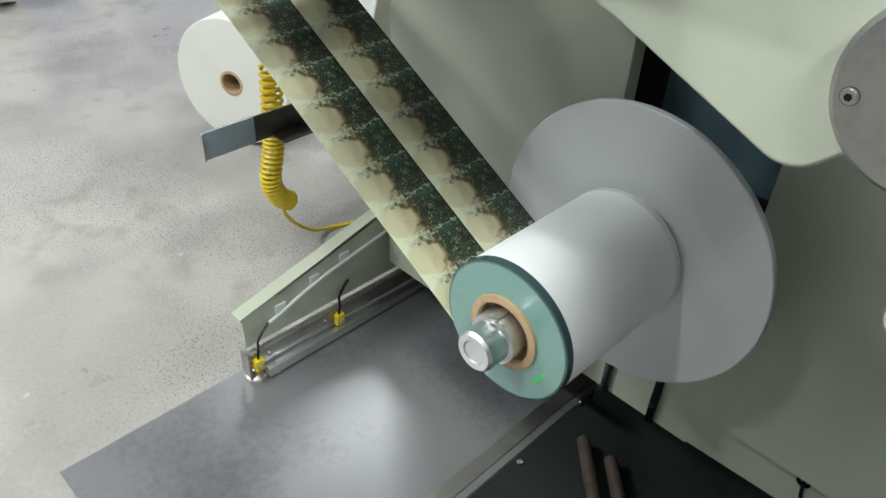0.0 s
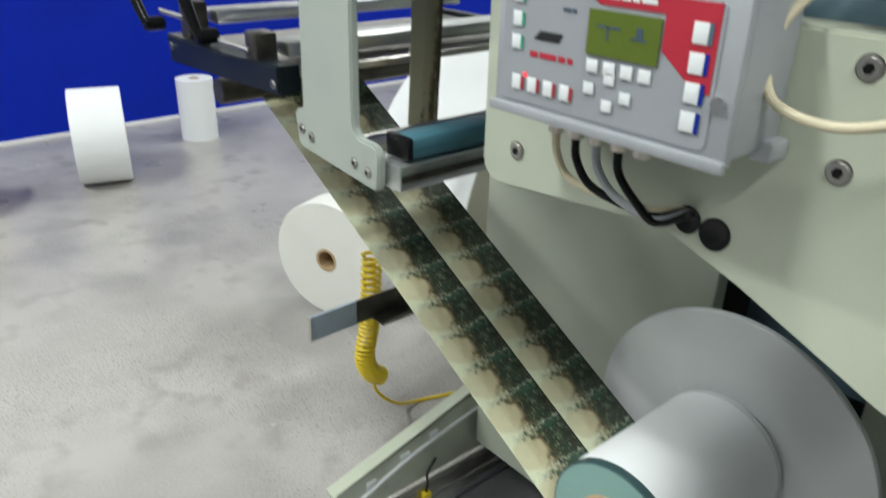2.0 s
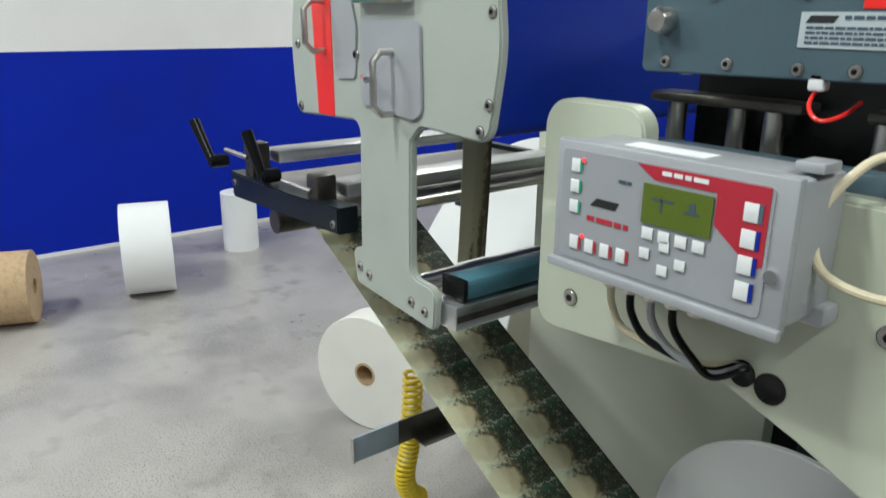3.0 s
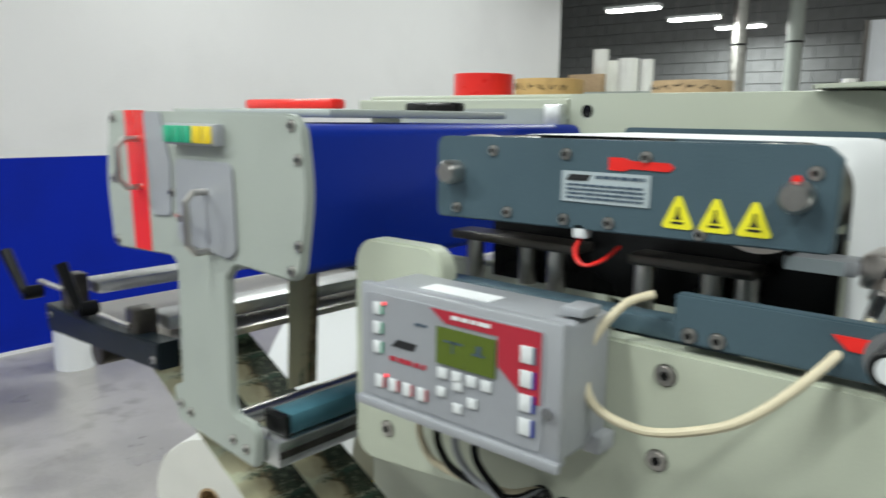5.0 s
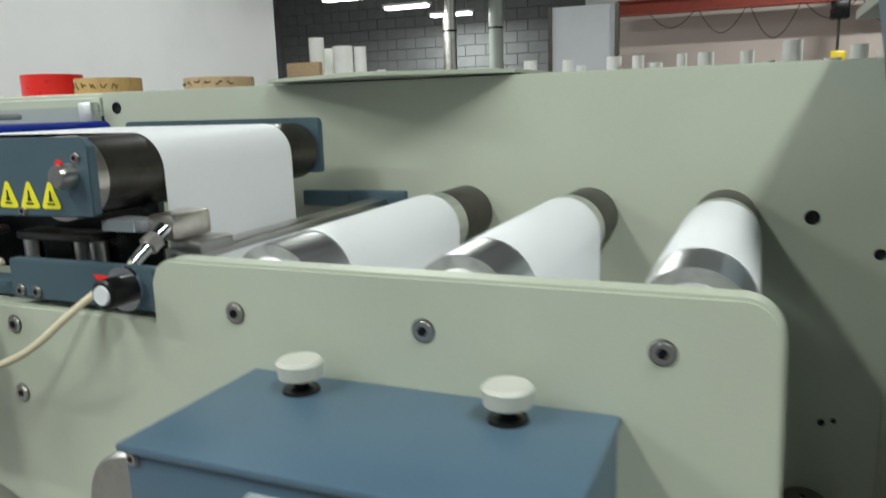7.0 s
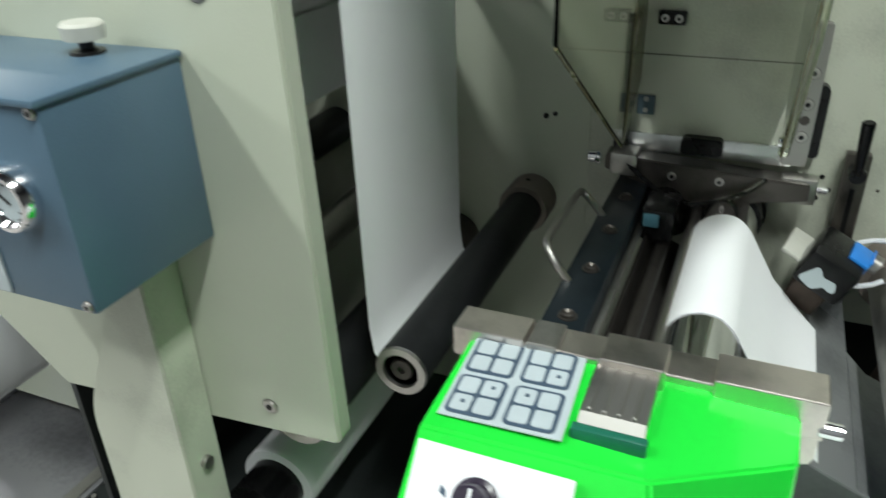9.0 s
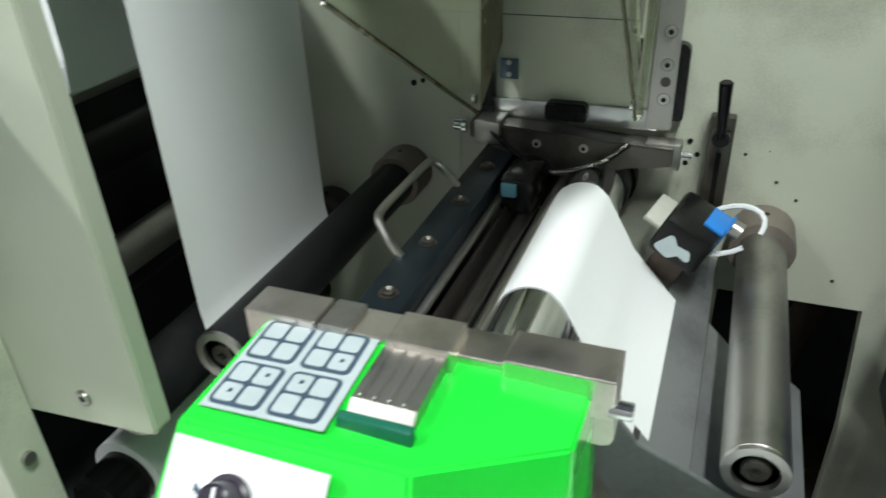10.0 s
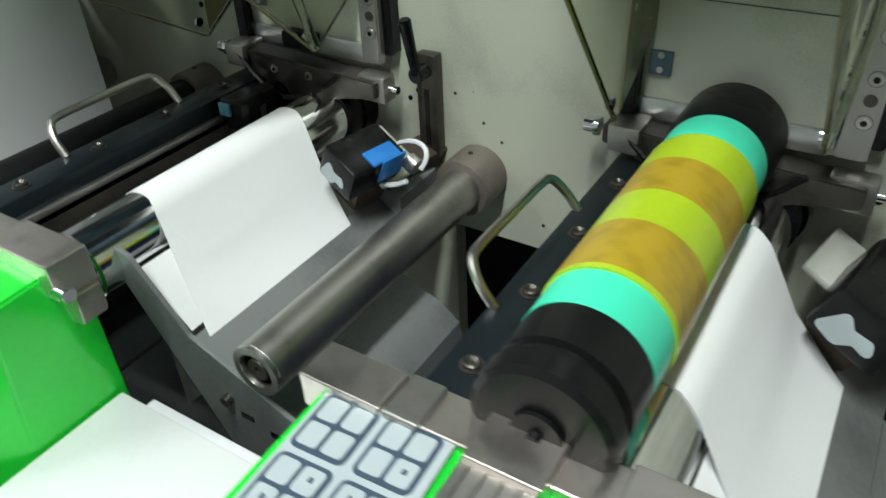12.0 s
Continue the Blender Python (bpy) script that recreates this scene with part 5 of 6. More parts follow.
def press_head():
    """The green operator head at the front of a print unit."""
    g = thing("operator_console", "bright green print unit head with keypad and black knobs", "console", "unit consoles")
    bm = bmesh.new()
    top = [(1.068, 0.03), (1.381, 0.055), (1.379, -0.043), (1.269, -0.105), (1.072, -0.118)]
    low = [(1.062, 0.03), (1.384, 0.055), (1.384, -0.06), (1.3, -0.22), (1.062, -0.22)]
    zt = [1.183, 1.178, 1.172, 1.172, 1.18]
    zm = [1.0, 1.0, 1.0, 1.03, 1.06]
    a = [bm.verts.new((x, y, z)) for (x, y), z in zip(top, zt)]
    b = [bm.verts.new((x, y, z)) for (x, y), z in zip(low, zm)]
    c = [bm.verts.new((x, y, 0.82)) for x, y in low]
    bm.faces.new(a)
    bm.faces.new(c[::-1])
    for p, q in ((a, b), (b, c)):
        for k in range(5):
            bm.faces.new((p[k], q[k], q[(k + 1) % 5], p[(k + 1) % 5]))
    bmesh.ops.recalc_face_normals(bm, faces=bm.faces)
    bmesh.ops.bevel(bm, geom=list(bm.edges), offset=0.003, segments=2, affect="EDGES")
    part("shell", bm, GREEN, g, "bright green sheet cover")
    pad = part("keypad", box(0, 0, 0, 0.112, 0.125, 0.002, 0.0005, 1), PAD_GREY, g, "pale grey membrane keypad", False)
    place = Matrix.Translation((1.082, -0.102, 1.1825)) @ pose(0, 0, 0, 1.0, 0.6, 3)
    pad.matrix_basis = place
    for i in range(2):
        for j in range(2):
            fx, fy = 0.004 + i * 0.0535, 0.004 + j * 0.0595
            part("key_frame", slab(rounded([(fx, fy, 0.006), (fx + 0.047, fy, 0.006), (fx + 0.047, fy + 0.054, 0.006), (fx, fy + 0.054, 0.006)], 3), 0.002, 0.0026, plane="XY"), KEY_LINE, pad, "dark key frame", False)
            for u in range(2):
                for v in range(2):
                    kx, ky = fx + 0.0035 + u * 0.0215, fy + 0.004 + v * 0.025
                    part("key", slab(rounded([(kx, ky, 0.003), (kx + 0.018, ky, 0.003), (kx + 0.018, ky + 0.0212, 0.003), (kx, ky + 0.0212, 0.003)], 2), 0.0026, 0.0034, plane="XY"), PAD_GREY, pad, "pale key", False)
                    if (i + 2 * j + u + 3 * v) % 4 == 0:
                        part("key_symbol", slab([(kx + 0.008, ky + 0.01), (kx + 0.012, ky + 0.01), (kx + 0.0115, ky + 0.014), (kx + 0.0085, ky + 0.0145)], 0.0034, 0.0038, plane="XY"), KEY_LINE, pad, "", False)
    # sloping knob panel
    kp = part("knob_panel", box(0, 0, 0, 0.14, 0.142, 0.0025, 0.001, 1), PAPER_GREY, g, "white knob panel", False)
    kp.matrix_basis = Matrix.Translation((1.075, -0.219, 1.0655)) @ pose(0, 0, 0, 48.5, 0, 0)
    for x, y in ((0.062, 0.104), (0.03, 0.058), (0.105, 0.056)):
        k = part("knob", lathe([(0.003, 0.02), (0.006, 0.02), (0.008, 0.016), (0.024, 0.0145), (0.026, 0.012), (0.026, 0.001)], (x, y, 0), "Z", 28), KNOB, kp, "black turning knob")
        part("knob_pointer", box(x - 0.0015, y, 0.026, x + 0.0015, y + 0.012, 0.0265), KEY_WHITE, k, "", False)
        for s in (-1, 1):
            part("scale_mark", slab(rounded([(x + s * 0.026, y - 0.004, 0), (x + s * 0.033, y, 0), (x + s * 0.032, y + 0.006, 0), (x + s * 0.027, y + 0.002, 0)], 1), 0.0025, 0.003, plane="XY"), KEY_LINE, kp, "", False)
    return g


GREEN_DARK = mat("dark_green_stop", (0.01, 0.11, 0.07), 0.35, var=0.1)
KNOB = mat("purple_black_plastic", (0.02, 0.014, 0.028), 0.3, var=0.1)


def head_bracket():
    b = thing("cylinder_bracket", "nickel plated bearing bracket along the green head", "bracket", "brackets")
    part("rail", box(1.07, 0.02, 1.15, 1.395, 0.062, 1.187, 0.002), NICKEL, b, "plated rail", False)
    part("left_block", box(1.05, 0.014, 1.16, 1.125, 0.056, 1.195, 0.0015), NICKEL, b, "", False)
    part("left_gib", box(1.127, 0.015, 1.17, 1.158, 0.06, 1.193, 0.002), STEEL_DULL, b, "", False)
    t = part("slide_block", box(1.202, 0.004, 1.16, 1.262, 0.05, 1.201, 0.0015), NICKEL, b, "plated slide block", False)
    part("scale_block", slab([(-0.075, 1.16), (-0.075, 1.176), (-0.06, 1.19), (0.012, 1.194), (0.012, 1.16)], 1.2, 1.258, 0.001, plane="YZ"), STEEL_DULL, t, "ribbed grey metal scale", False)
    for k in range(4):
        part("rib", box(1.206 + k * 0.013, -0.06, 1.187, 1.21 + k * 0.013, 0.01, 1.1945, 0.001, 1), STEEL_DULL, t)
    part("scale_foot", box(1.197, -0.083, 1.172, 1.262, -0.073, 1.188, 0.002), GREEN_DARK, t, "dark green foot")
    part("right_block", box(1.305, 0.014, 1.155, 1.4, 0.06, 1.196, 0.0015), NICKEL, b, "", False)
    part("right_cheek", slab(rounded([(1.34, 1.15, 0.004), (1.4, 1.15, 0.004), (1.4, 1.11, 0.01), (1.36, 1.11, 0.004)], 2), 0.03, 0.06, 0.001), NICKEL, b)
    part("thumb_screw", cyl((1.395, 0.02, 1.165), (1.415, 0.02, 1.165), 0.008, seg=16, bevel=0.001), CHROME, b)
    return b


def roller(name, label, x, z, y0, y1, r, m, rc, mc, ring=True):
    t = thing(name, label, "roller", name + " set")
    part("drum", lathe([(y0 + 0.012, r * 0.69),(y0, r * 0.7), (y0, r * 0.94), (y0 + 0.003, r), (y1 - 0.06, r), (y1 - 0.06, r * 0.69)], (x, 0, z), seg=48, ring=True), m, t)
    part("mount", lathe([(y1 - 0.062, r * 0.7), (y1 - 0.062, rc * 0.97), (y1 - 0.058, rc), (y1, rc), (y1, r * 0.7)], (x, 0, z), seg=48), mc, t, "flanged mount on the plate")
    part("mount_screw", cyl((x, y1 - 0.03, z + rc - 0.002), (x, y1 - 0.03, z + rc + 0.001), 0.004, seg=8), BLACK, t)
    if ring:
        part("end_ring", lathe([(y0 + 0.002, r * 0.68), (y0 - 0.003, r * 0.7), (y0 - 0.003, r * 0.98), (y0 + 0.002, r)], (x, 0, z), seg=48, ring=True), STEEL, t, "bright end ring")
        part("bearing", lathe([(y0 + 0.004, r * 0.66), (y0 + 0.004, r * 0.45), (y0, r * 0.4), (y0, r * 0.15), (y0 + 0.006, r * 0.12)], (x, 0, z), seg=32), DARK_STEEL, t, "dark bearing")
    return t


def doctor_bar():
    d = thing("doctor_blade_unit", "black doctor blade bar with a bent steel handle", "doctor blade", "doctor blades")
    part("beam", box(1.11, 0.1, 1.108, 1.162, 0.6, 1.147, 0.004), BLACK_BAR, d, "black beam")
    part("lower_beam", box(1.12, 0.12, 1.05, 1.15, 0.6, 1.108, 0.003), BLACK_BAR, d)
    part("side_ledge", box(1.1625, 0.11, 1.112, 1.172, 0.59, 1.122, 0.002), STEEL_DULL, d, "thin steel ledge")
    part("blade_tray", slab([(1.176, 1.108), (1.19, 1.04), (1.222, 1.03), (1.222, 1.034), (1.193, 1.046), (1.18, 1.11)], 0.12, 0.58, plane="XZ"), DARK_STEEL, d, "oily bent steel tray", False)
    part("rail", cyl((1.238, 0.07, 1.112), (1.238, 0.6, 1.112), 0.0085, seg=16), STEEL, d, "bright tie rod")
    part("rail", cyl((1.2, 0.1, 1.085), (1.2, 0.6, 1.085), 0.011, seg=16), DARK_STEEL, d)
    # black underside added as shade in the gap between bar and cylinder
    part("bar_gap_shade", box(1.165, 0.11, 0.98, 1.24, 0.6, 0.99), BLACK, d, "black sheet standing in for shade below the bar")
    part("handle", tube(smooth_path([(1.118, 0.222, 1.145), (1.1, 0.224, 1.168), (1.086, 0.236, 1.184), (1.083, 0.26, 1.187), (1.084, 0.32, 1.188), (1.085, 0.385, 1.188), (1.088, 0.408, 1.184), (1.1, 0.418, 1.168), (1.118, 0.42, 1.145)], 4), 0.0055, 10), STEEL, d, "bent steel handle")
    for y in (0.143, 0.258, 0.373, 0.49):
        sc = part("cap_screw", lathe([(0, 0.0085), (0.005, 0.0085), (0.006, 0.0065), (0.003, 0.0035)], (1.138, y, 1.147), "Z", 16), DARK_STEEL, d, "cap screw")
        part("washer", lathe([(0, 0.0115), (0.0015, 0.0115), (0.0015, 0.008)], (1.138, y, 1.147), "Z", 16), DARK_STEEL, sc)
    part("hose_tail", tube(smooth_path([(1.155, 0.066, 1.125), (1.145, 0.085, 1.142), (1.13, 0.1, 1.135), (1.118, 0.118, 1.11)]), 0.007, 8), SKY_BLUE, d, "blue hose end")
    part("valve", box(1.168, 0.45, 1.1, 1.215, 0.53, 1.15, 0.006), BLACK, d)
    part("valve_tape", box(1.172, 0.444, 1.125, 1.195, 0.4505, 1.146, 0.003), TEAL_BAR, d)
    part("motor", lathe([(0.5, 0.01), (0.5, 0.03), (0.58, 0.032), (0.58, 0.01)], (1.19, 0, 1.115), seg=24), BLACK, d, "black drive coupling")
    part("drive_ring", lathe([(0.492, 0.017), (0.488, 0.021), (0.488, 0.026), (0.5, 0.027)], (1.19, 0, 1.122), seg=24, ring=True), DARK_STEEL, d)
    return d


def unit_frame(slope=0.595):
    """What carries the rollers of one unit on the back plate."""
    f = thing("slide_housing", "worn aluminium slide housing with clear guards on the back plate", "unit frame", "unit frames")
    part("housing", box(1.112, YB - 0.02, 1.2, 1.345, YB - 0.001, 1.5, 0.003), CREAM_OLD, f, "scuffed pale housing plate")
    part("lower_plate", box(1.1, YB - 0.028, 1.185, 1.36, YB - 0.021, 1.215, 0.002), ALU, f)
    rail = part("side_rail", slab(rounded([(1.345, 1.19, 0.004), (1.38, 1.19, 0.004), (1.38, 1.4, 0.006), (1.348, 1.4, 0.006)], 3), YB - 0.035, YB - 0.021, 0.002), STEEL_DULL, f, "steel side rail with screws")
    part("slot_plate", slab(rounded([(1.36, 1.2, 0.004), (1.394, 1.2, 0.006), (1.394, 1.31, 0.012), (1.36, 1.31, 0.004)], 4), YB - 0.02, YB - 0.0005), BLACK, f, "black slotted plate")
    for z in (1.236, 1.285, 1.33):
        bolt(rail, 1.366, YB - 0.035, z, 0.007, "screw")
    part("rail_hole", lathe([(0, 0.007), (-0.001, 0.007), (-0.001, 0.003)], (1.366, YB - 0.035, 1.261), seg=16), DARK_STEEL, rail)
    part("left_rail", slab(rounded([(1.095, 1.19, 0.004), (1.118, 1.19, 0.004), (1.118, 1.4, 0.004), (1.1, 1.4, 0.004)], 2), YB - 0.04, YB - 0.021, 0.002), BLACK, f)
    part("sensor_plate", box(1.125, YB - 0.026, 1.245, 1.152, YB - 0.0205, 1.275, 0.001), SLATE_GREY, f)
    part("latch", slab(rounded([(1.2, 1.195, 0.005), (1.262, 1.195, 0.005), (1.262, 1.222, 0.008), (1.2, 1.222, 0.008)], 3), YB - 0.05, YB - 0.029, 0.002), BLACK, f, "black latch")
    yoke = part("yoke", slab(rounded([(1.09, 1.19, 0.004), (1.39, 1.175, 0.004), (1.39, 1.15, 0.004), (1.33, 1.14, 0.01), (1.26, 1.12, 0.02), (1.2, 1.13, 0.02), (1.09, 1.165, 0.004)], 3), YB - 0.07, YB - 0.029, 0.002), DARK_STEEL, f, "dark oily yoke")
    for x in (1.195, 1.265):
        bolt(yoke, x, YB - 0.07, 1.165, 0.006, "screw")
    part("yoke_cable", tube(smooth_path([(1.12, YB - 0.075, 1.185), (1.17, YB - 0.085, 1.15), (1.22, YB - 0.09, 1.13), (1.29, YB - 0.085, 1.15), (1.33, YB - 0.075, 1.18)]), 0.004, 6), BLACK, f)
    part("pivot_knob", lathe([(0, 0.006), (0, 0.012), (-0.006, 0.013), (-0.008, 0.01), (-0.02, 0.01), (-0.022, 0.004)], (1.08, YB - 0.05, 1.175), "X", 16), CHROME, f, "bright pivot nut")
    part("pivot_block", box(1.1, YB - 0.08, 1.16, 1.14, YB - 0.03, 1.195, 0.003), STEEL_DULL, f)
    part("right_block", box(1.35, YB - 0.06, 1.14, 1.4, YB - 0.03, 1.18, 0.003), STEEL_DULL, f)
    part("right_screw", cyl((1.4, YB - 0.045, 1.16), (1.415, YB - 0.045, 1.16), 0.006, seg=12), CHROME, f)
    part("bearing_ring", lathe([(0, 0.035), (0, 0.055), (-0.03, 0.055), (-0.03, 0.035)], (1.285, YB, 1.1), seg=32), BLACK, f, "black bearing ring")
    part("gear_cover", lathe([(0, 0.02), (0, 0.05), (-0.05, 0.05), (-0.05, 0.02)], (1.19, YB, 1.1), seg=32), BLACK, f)
    # clear cheeks of the hood, either side of the housing
    for x, tip, rise in ((1.12, (0.499, 1.226), slope), (1.338, (0.494, 1.239), 0.95)):
        run = (1.62 - tip[1]) / rise
        y_front = max(0.1, tip[0] - run)
        z_front = tip[1] + (tip[0] - y_front) * rise
        outline = [tip, (y_front, z_front), (y_front, 1.62), (0.6, 1.62), (0.6, tip[1] + 0.066)]
        pane = part("guard", slab(outline, x, x + 0.005, plane="YZ"), CLEAR, f, "clear plastic cheek of the hood", False)
        part("guard_edge", tube([(x + 0.0025, tip[0] - 0.004, tip[1] - 0.001), (x + 0.0025, y_front, z_front - 0.003)], 0.0018, 6), AMBER, pane, "amber lower edge")
        part("guard_edge", tube([(x + 0.0025, tip[0], tip[1] - 0.002), (x + 0.0025, 0.6, tip[1] + 0.063)], 0.0018, 6), AMBER, pane, "amber rear edge")
        part("guard_screw", cyl((x - 0.004, tip[0] - 0.01, tip[1] + 0.022), (x, tip[0] - 0.01, tip[1] + 0.022), 0.007, seg=12), CHROME, pane, "bright screw")
    part("guard_corner", tube([(1.343, 0.494, 1.242), (1.348, 0.46, 1.33), (1.353, 0.43, 1.41), (1.356, 0.4, 1.6)], 0.007, 10), CLEAR, f, "thick clear corner of the hood")
    part("guard_tongue", slab([(0.5, 1.235), (0.6, 1.3), (0.6, 1.45), (0.505, 1.45)], 1.126, 1.1275, plane="YZ"), AMBER, f, "olive tinted guard strip", False)
    part("seam_line", box(1.118, YB - 0.0206, 1.338, 1.34, YB - 0.0202, 1.3395), DARK_STEEL, f, "", False)
    for z in (1.252, 1.27):
        part("plate_screw", cyl((1.1385, YB - 0.027, z), (1.1385, YB - 0.0262, z), 0.004, seg=10), STEEL, f)
    hinge = part("hinge_block", box(1.145, YB - 0.034, 1.385, 1.185, YB - 0.0205, 1.405, 0.003), BLACK, f, "black hinge block")
    for x in (1.155, 1.175):
        bolt(hinge, x, YB - 0.034, 1.395, 0.005, "screw")
    for x, z in ((1.408, 1.165), (1.42, 1.145), (1.405, 1.13)):
        part("hole", lathe([(0, 0.004), (-0.0012, 0.004), (-0.0012, 0.002)], (x, YB, z), seg=10), BLACK, f)
    return f


AMBER = mat("amber_acrylic_edge", (0.13, 0.12, 0.06), 0.25, var=0.2, scale=20)


def hood(x0=1.0, y0=0.12):
    h = thing("drive_housing", "slate blue hood above a print unit", "hood", "unit hoods")
    part("sheet", slab([(x0 + 0.03, 1.66), (x0, 1.85), (1.42, 1.85), (1.38, 1.62), (1.1, 1.62)], y0, 0.621), SLATE, h, "slate blue sheet body")
    part("edge", box(x0, y0 - 0.01, 1.845, 1.42, y0, 1.86), SLATE, h)
    return h


def clamp_post():
    c = thing("clamp_post", "black clamp lever on a slotted post", "clamp", "clamps")
    part("post", box(1.432, YB - 0.022, 1.05, 1.466, YB - 0.001, 1.213, 0.003), DARK_STEEL, c, "slotted dark post")
    part("slot", box(1.446, YB - 0.0235, 1.07, 1.453, YB - 0.0215, 1.16), BLACK, c)
    k = part("lever_hub", cyl((1.449, YB - 0.022, 1.19), (1.449, YB - 0.05, 1.19), 0.012, seg=16, bevel=0.002), BLACK, c)
    part("lever", cyl((1.449, YB - 0.045, 1.19), (1.445, YB - 0.06, 1.275), 0.007, 0.0095, 12, bevel=0.002), BLACK, k, "black ratchet lever")
    return c


def web_sensor():
    s = thing("register_sensor", "black and blue register sensor with a looped grey cable", "sensor", "register sensors")
    part("body", box(-0.028, -0.04, -0.02, 0.028, 0.04, 0.025, 0.006), BLACK, s, "black scuffed body")
    part("cap", box(0.006, -0.012, 0.024, 0.0285, 0.03, 0.029, 0.002), SKY_BLUE, s, "bright blue cap")
    part("cap_side", box(0.028, 0.0, -0.005, 0.031, 0.035, 0.03, 0.001), SKY_BLUE, s)
    part("worn_patch", slab(rounded([(-0.024, -0.012, 0.004), (-0.004, -0.016, 0.006), (0.004, -0.006, 0.002), (0.02, -0.008, 0.004), (0.012, 0.006, 0.004), (-0.002, 0.004, 0.002), (-0.012, 0.014, 0.004)], 3), -0.0412, -0.0402), PAD_GREY, s, "bare worn patch", False)
    part("plate", box(-0.05, 0.015, -0.028, 0.03, 0.08, -0.021, 0.002), KNOB_CREAM, s, "pale mounting plate")
    part("thumb_nut", cyl((0.03, 0.045, 0.01), (0.045, 0.045, 0.01), 0.011, seg=16, bevel=0.001), STEEL, s)
    loop = [(0.03 + 0.03 * math.cos(t), 0.03 + 0.018 * math.sin(t), 0.012 + 0.032 * math.sin(t + 0.6)) for t in [2 * math.pi * k / 20 for k in range(19)]]
    part("cable", tube(loop, 0.003, 6), PAPER_GREY, s, "looped grey cable")
    part("mount_beam", box(-0.018, -0.015, -0.06, 0.02, 0.14, -0.029, 0.003), RUST, s, "rusty mounting beam")
    s.matrix_basis = pose(1.428, 0.46, 1.1, 0, 25, -12) @ Matrix.Scale(1.22, 4)
    return s


def ink_tray():
    t = thing("web_tray", "grey steel deflector tray under the web", "tray", "trays")
    part("cheek", slab(rounded([(1.29, 1.13, 0.004), (1.345, 1.12, 0.01), (1.415, 1.028, 0.004), (1.58, 0.955, 0.01), (1.6, 0.82, 0.02), (1.5, 0.8, 0.01), (1.44, 0.86, 0.004)], 3), 0.128, 0.134, 0.0012), STEEL_GREY, t, "grey steel cheek")
    part("sheet", slab([(1.415, 1.022), (1.47, 0.985), (1.47, 0.981), (1.413, 1.018)], 0.134, 0.6), STEEL_GREY, t, "grey steel sheet", False)
    part("apron", slab([(1.4705, 0.985), (1.5, 0.955), (1.57, 0.925), (1.6, 0.9), (1.607, 0.86), (1.603, 0.86), (1.597, 0.897), (1.568, 0.921), (1.498, 0.951), (1.4705, 0.981)], 0.134, 0.43), STEEL_GREY, t, "curved grey steel apron")
    part("far_cheek", slab([(1.40, 1.05), (1.46, 1.03), (1.46, 0.975), (1.41, 1.0)], 0.5, 0.6), STEEL_GREY, t, "stained bearing block", False)
    for x, z in ((1.475, 0.93), (1.52, 0.92)):
        part("slot", box(x, 0.1265, z - 0.004, x + 0.02, 0.1278, z + 0.004), BLACK, t, "", False)
    part("screw", cyl((1.46, 0.128, 0.95), (1.46, 0.118, 0.95), 0.007, seg=12), DARK_STEEL, t)
    return t


STEEL_GREY = mat("grey_steel_sheet", (0.24, 0.25, 0.255), 0.42, 0.5, var=0.15, scale=10)


def unit_web():
    prof = [(1.2395, 0.75), (1.2395, 1.1), *arc(1.285, 1.1, 0.0457, 180, 38, 14), (1.36, 1.069), (1.41, 1.026), (1.47, 0.98)]
    bm = sheet(prof, 0.205, 0.48)
    for v in bm.verts:
        v.co.y -= max(0.0, v.co.x - 1.3) * 0.45
    return whole("white_web", bm, PAPER, "white web passing over the chrome cylinder", "paper web", "unit webs")


def paper_tail():
    bm = sheet([(1.332, 1.086), (1.346, 1.079), (1.376, 1.054), (1.408, 1.025)], 0.139, 0.21)
    return whole("paper_strip", bm, PAPER, "narrow white paper strip lying on the tray edge", "paper strip", "paper strips")


def grease():
    g = thing("oil_stain", "dark dried oil stain on the back plate", "stain", "stains")
    rg = random.Random(12)
    for k in range(8):
        x, z, r = rg.uniform(1.42, 1.66), rg.uniform(0.95, 1.2), rg.uniform(0.0012, 0.0035)
        part("spot", lathe([(0.0, r), (-0.0006, r * 0.9), (-0.0006, r * 0.2)], (x, YB, z), seg=8), DARK_STEEL, g, "", False)
    return g


def pedestal():
    p = thing("pedestal_cover", "white sheet metal base cover between print units", "base cover", "unit bases")
    part("cover", box(1.388, -0.3, 0.4, 1.722, 0.045, 1.0, 0.004), KEY_WHITE, p, "white painted cover")
    part("edge_strip", box(1.42, 0.045, 0.95, 1.7, 0.06, 0.99, 0.002), PAPER_GREY, p)
    part("inner_wall", box(1.07, 0.085, 0.3, 1.6, 0.1, 0.86), DARK_STEEL, p)
    return p


def pipes():
    t = thing("floor_pipe", "rusty pipes and dust under the cut-out", "pipe", "pipes")
    part("pipe", cyl((1.52, 0.7, 0.45), (1.68, 0.95, 0.75), 0.03, seg=16), RUST, t)
    part("pipe", cyl((1.45, 0.75, 0.4), (1.75, 0.75, 0.42), 0.035, seg=16), RUST, t)
    part("tray", box(1.4, 0.66, 0.3, 1.8, 1.0, 0.33), RUST, t)
    return t


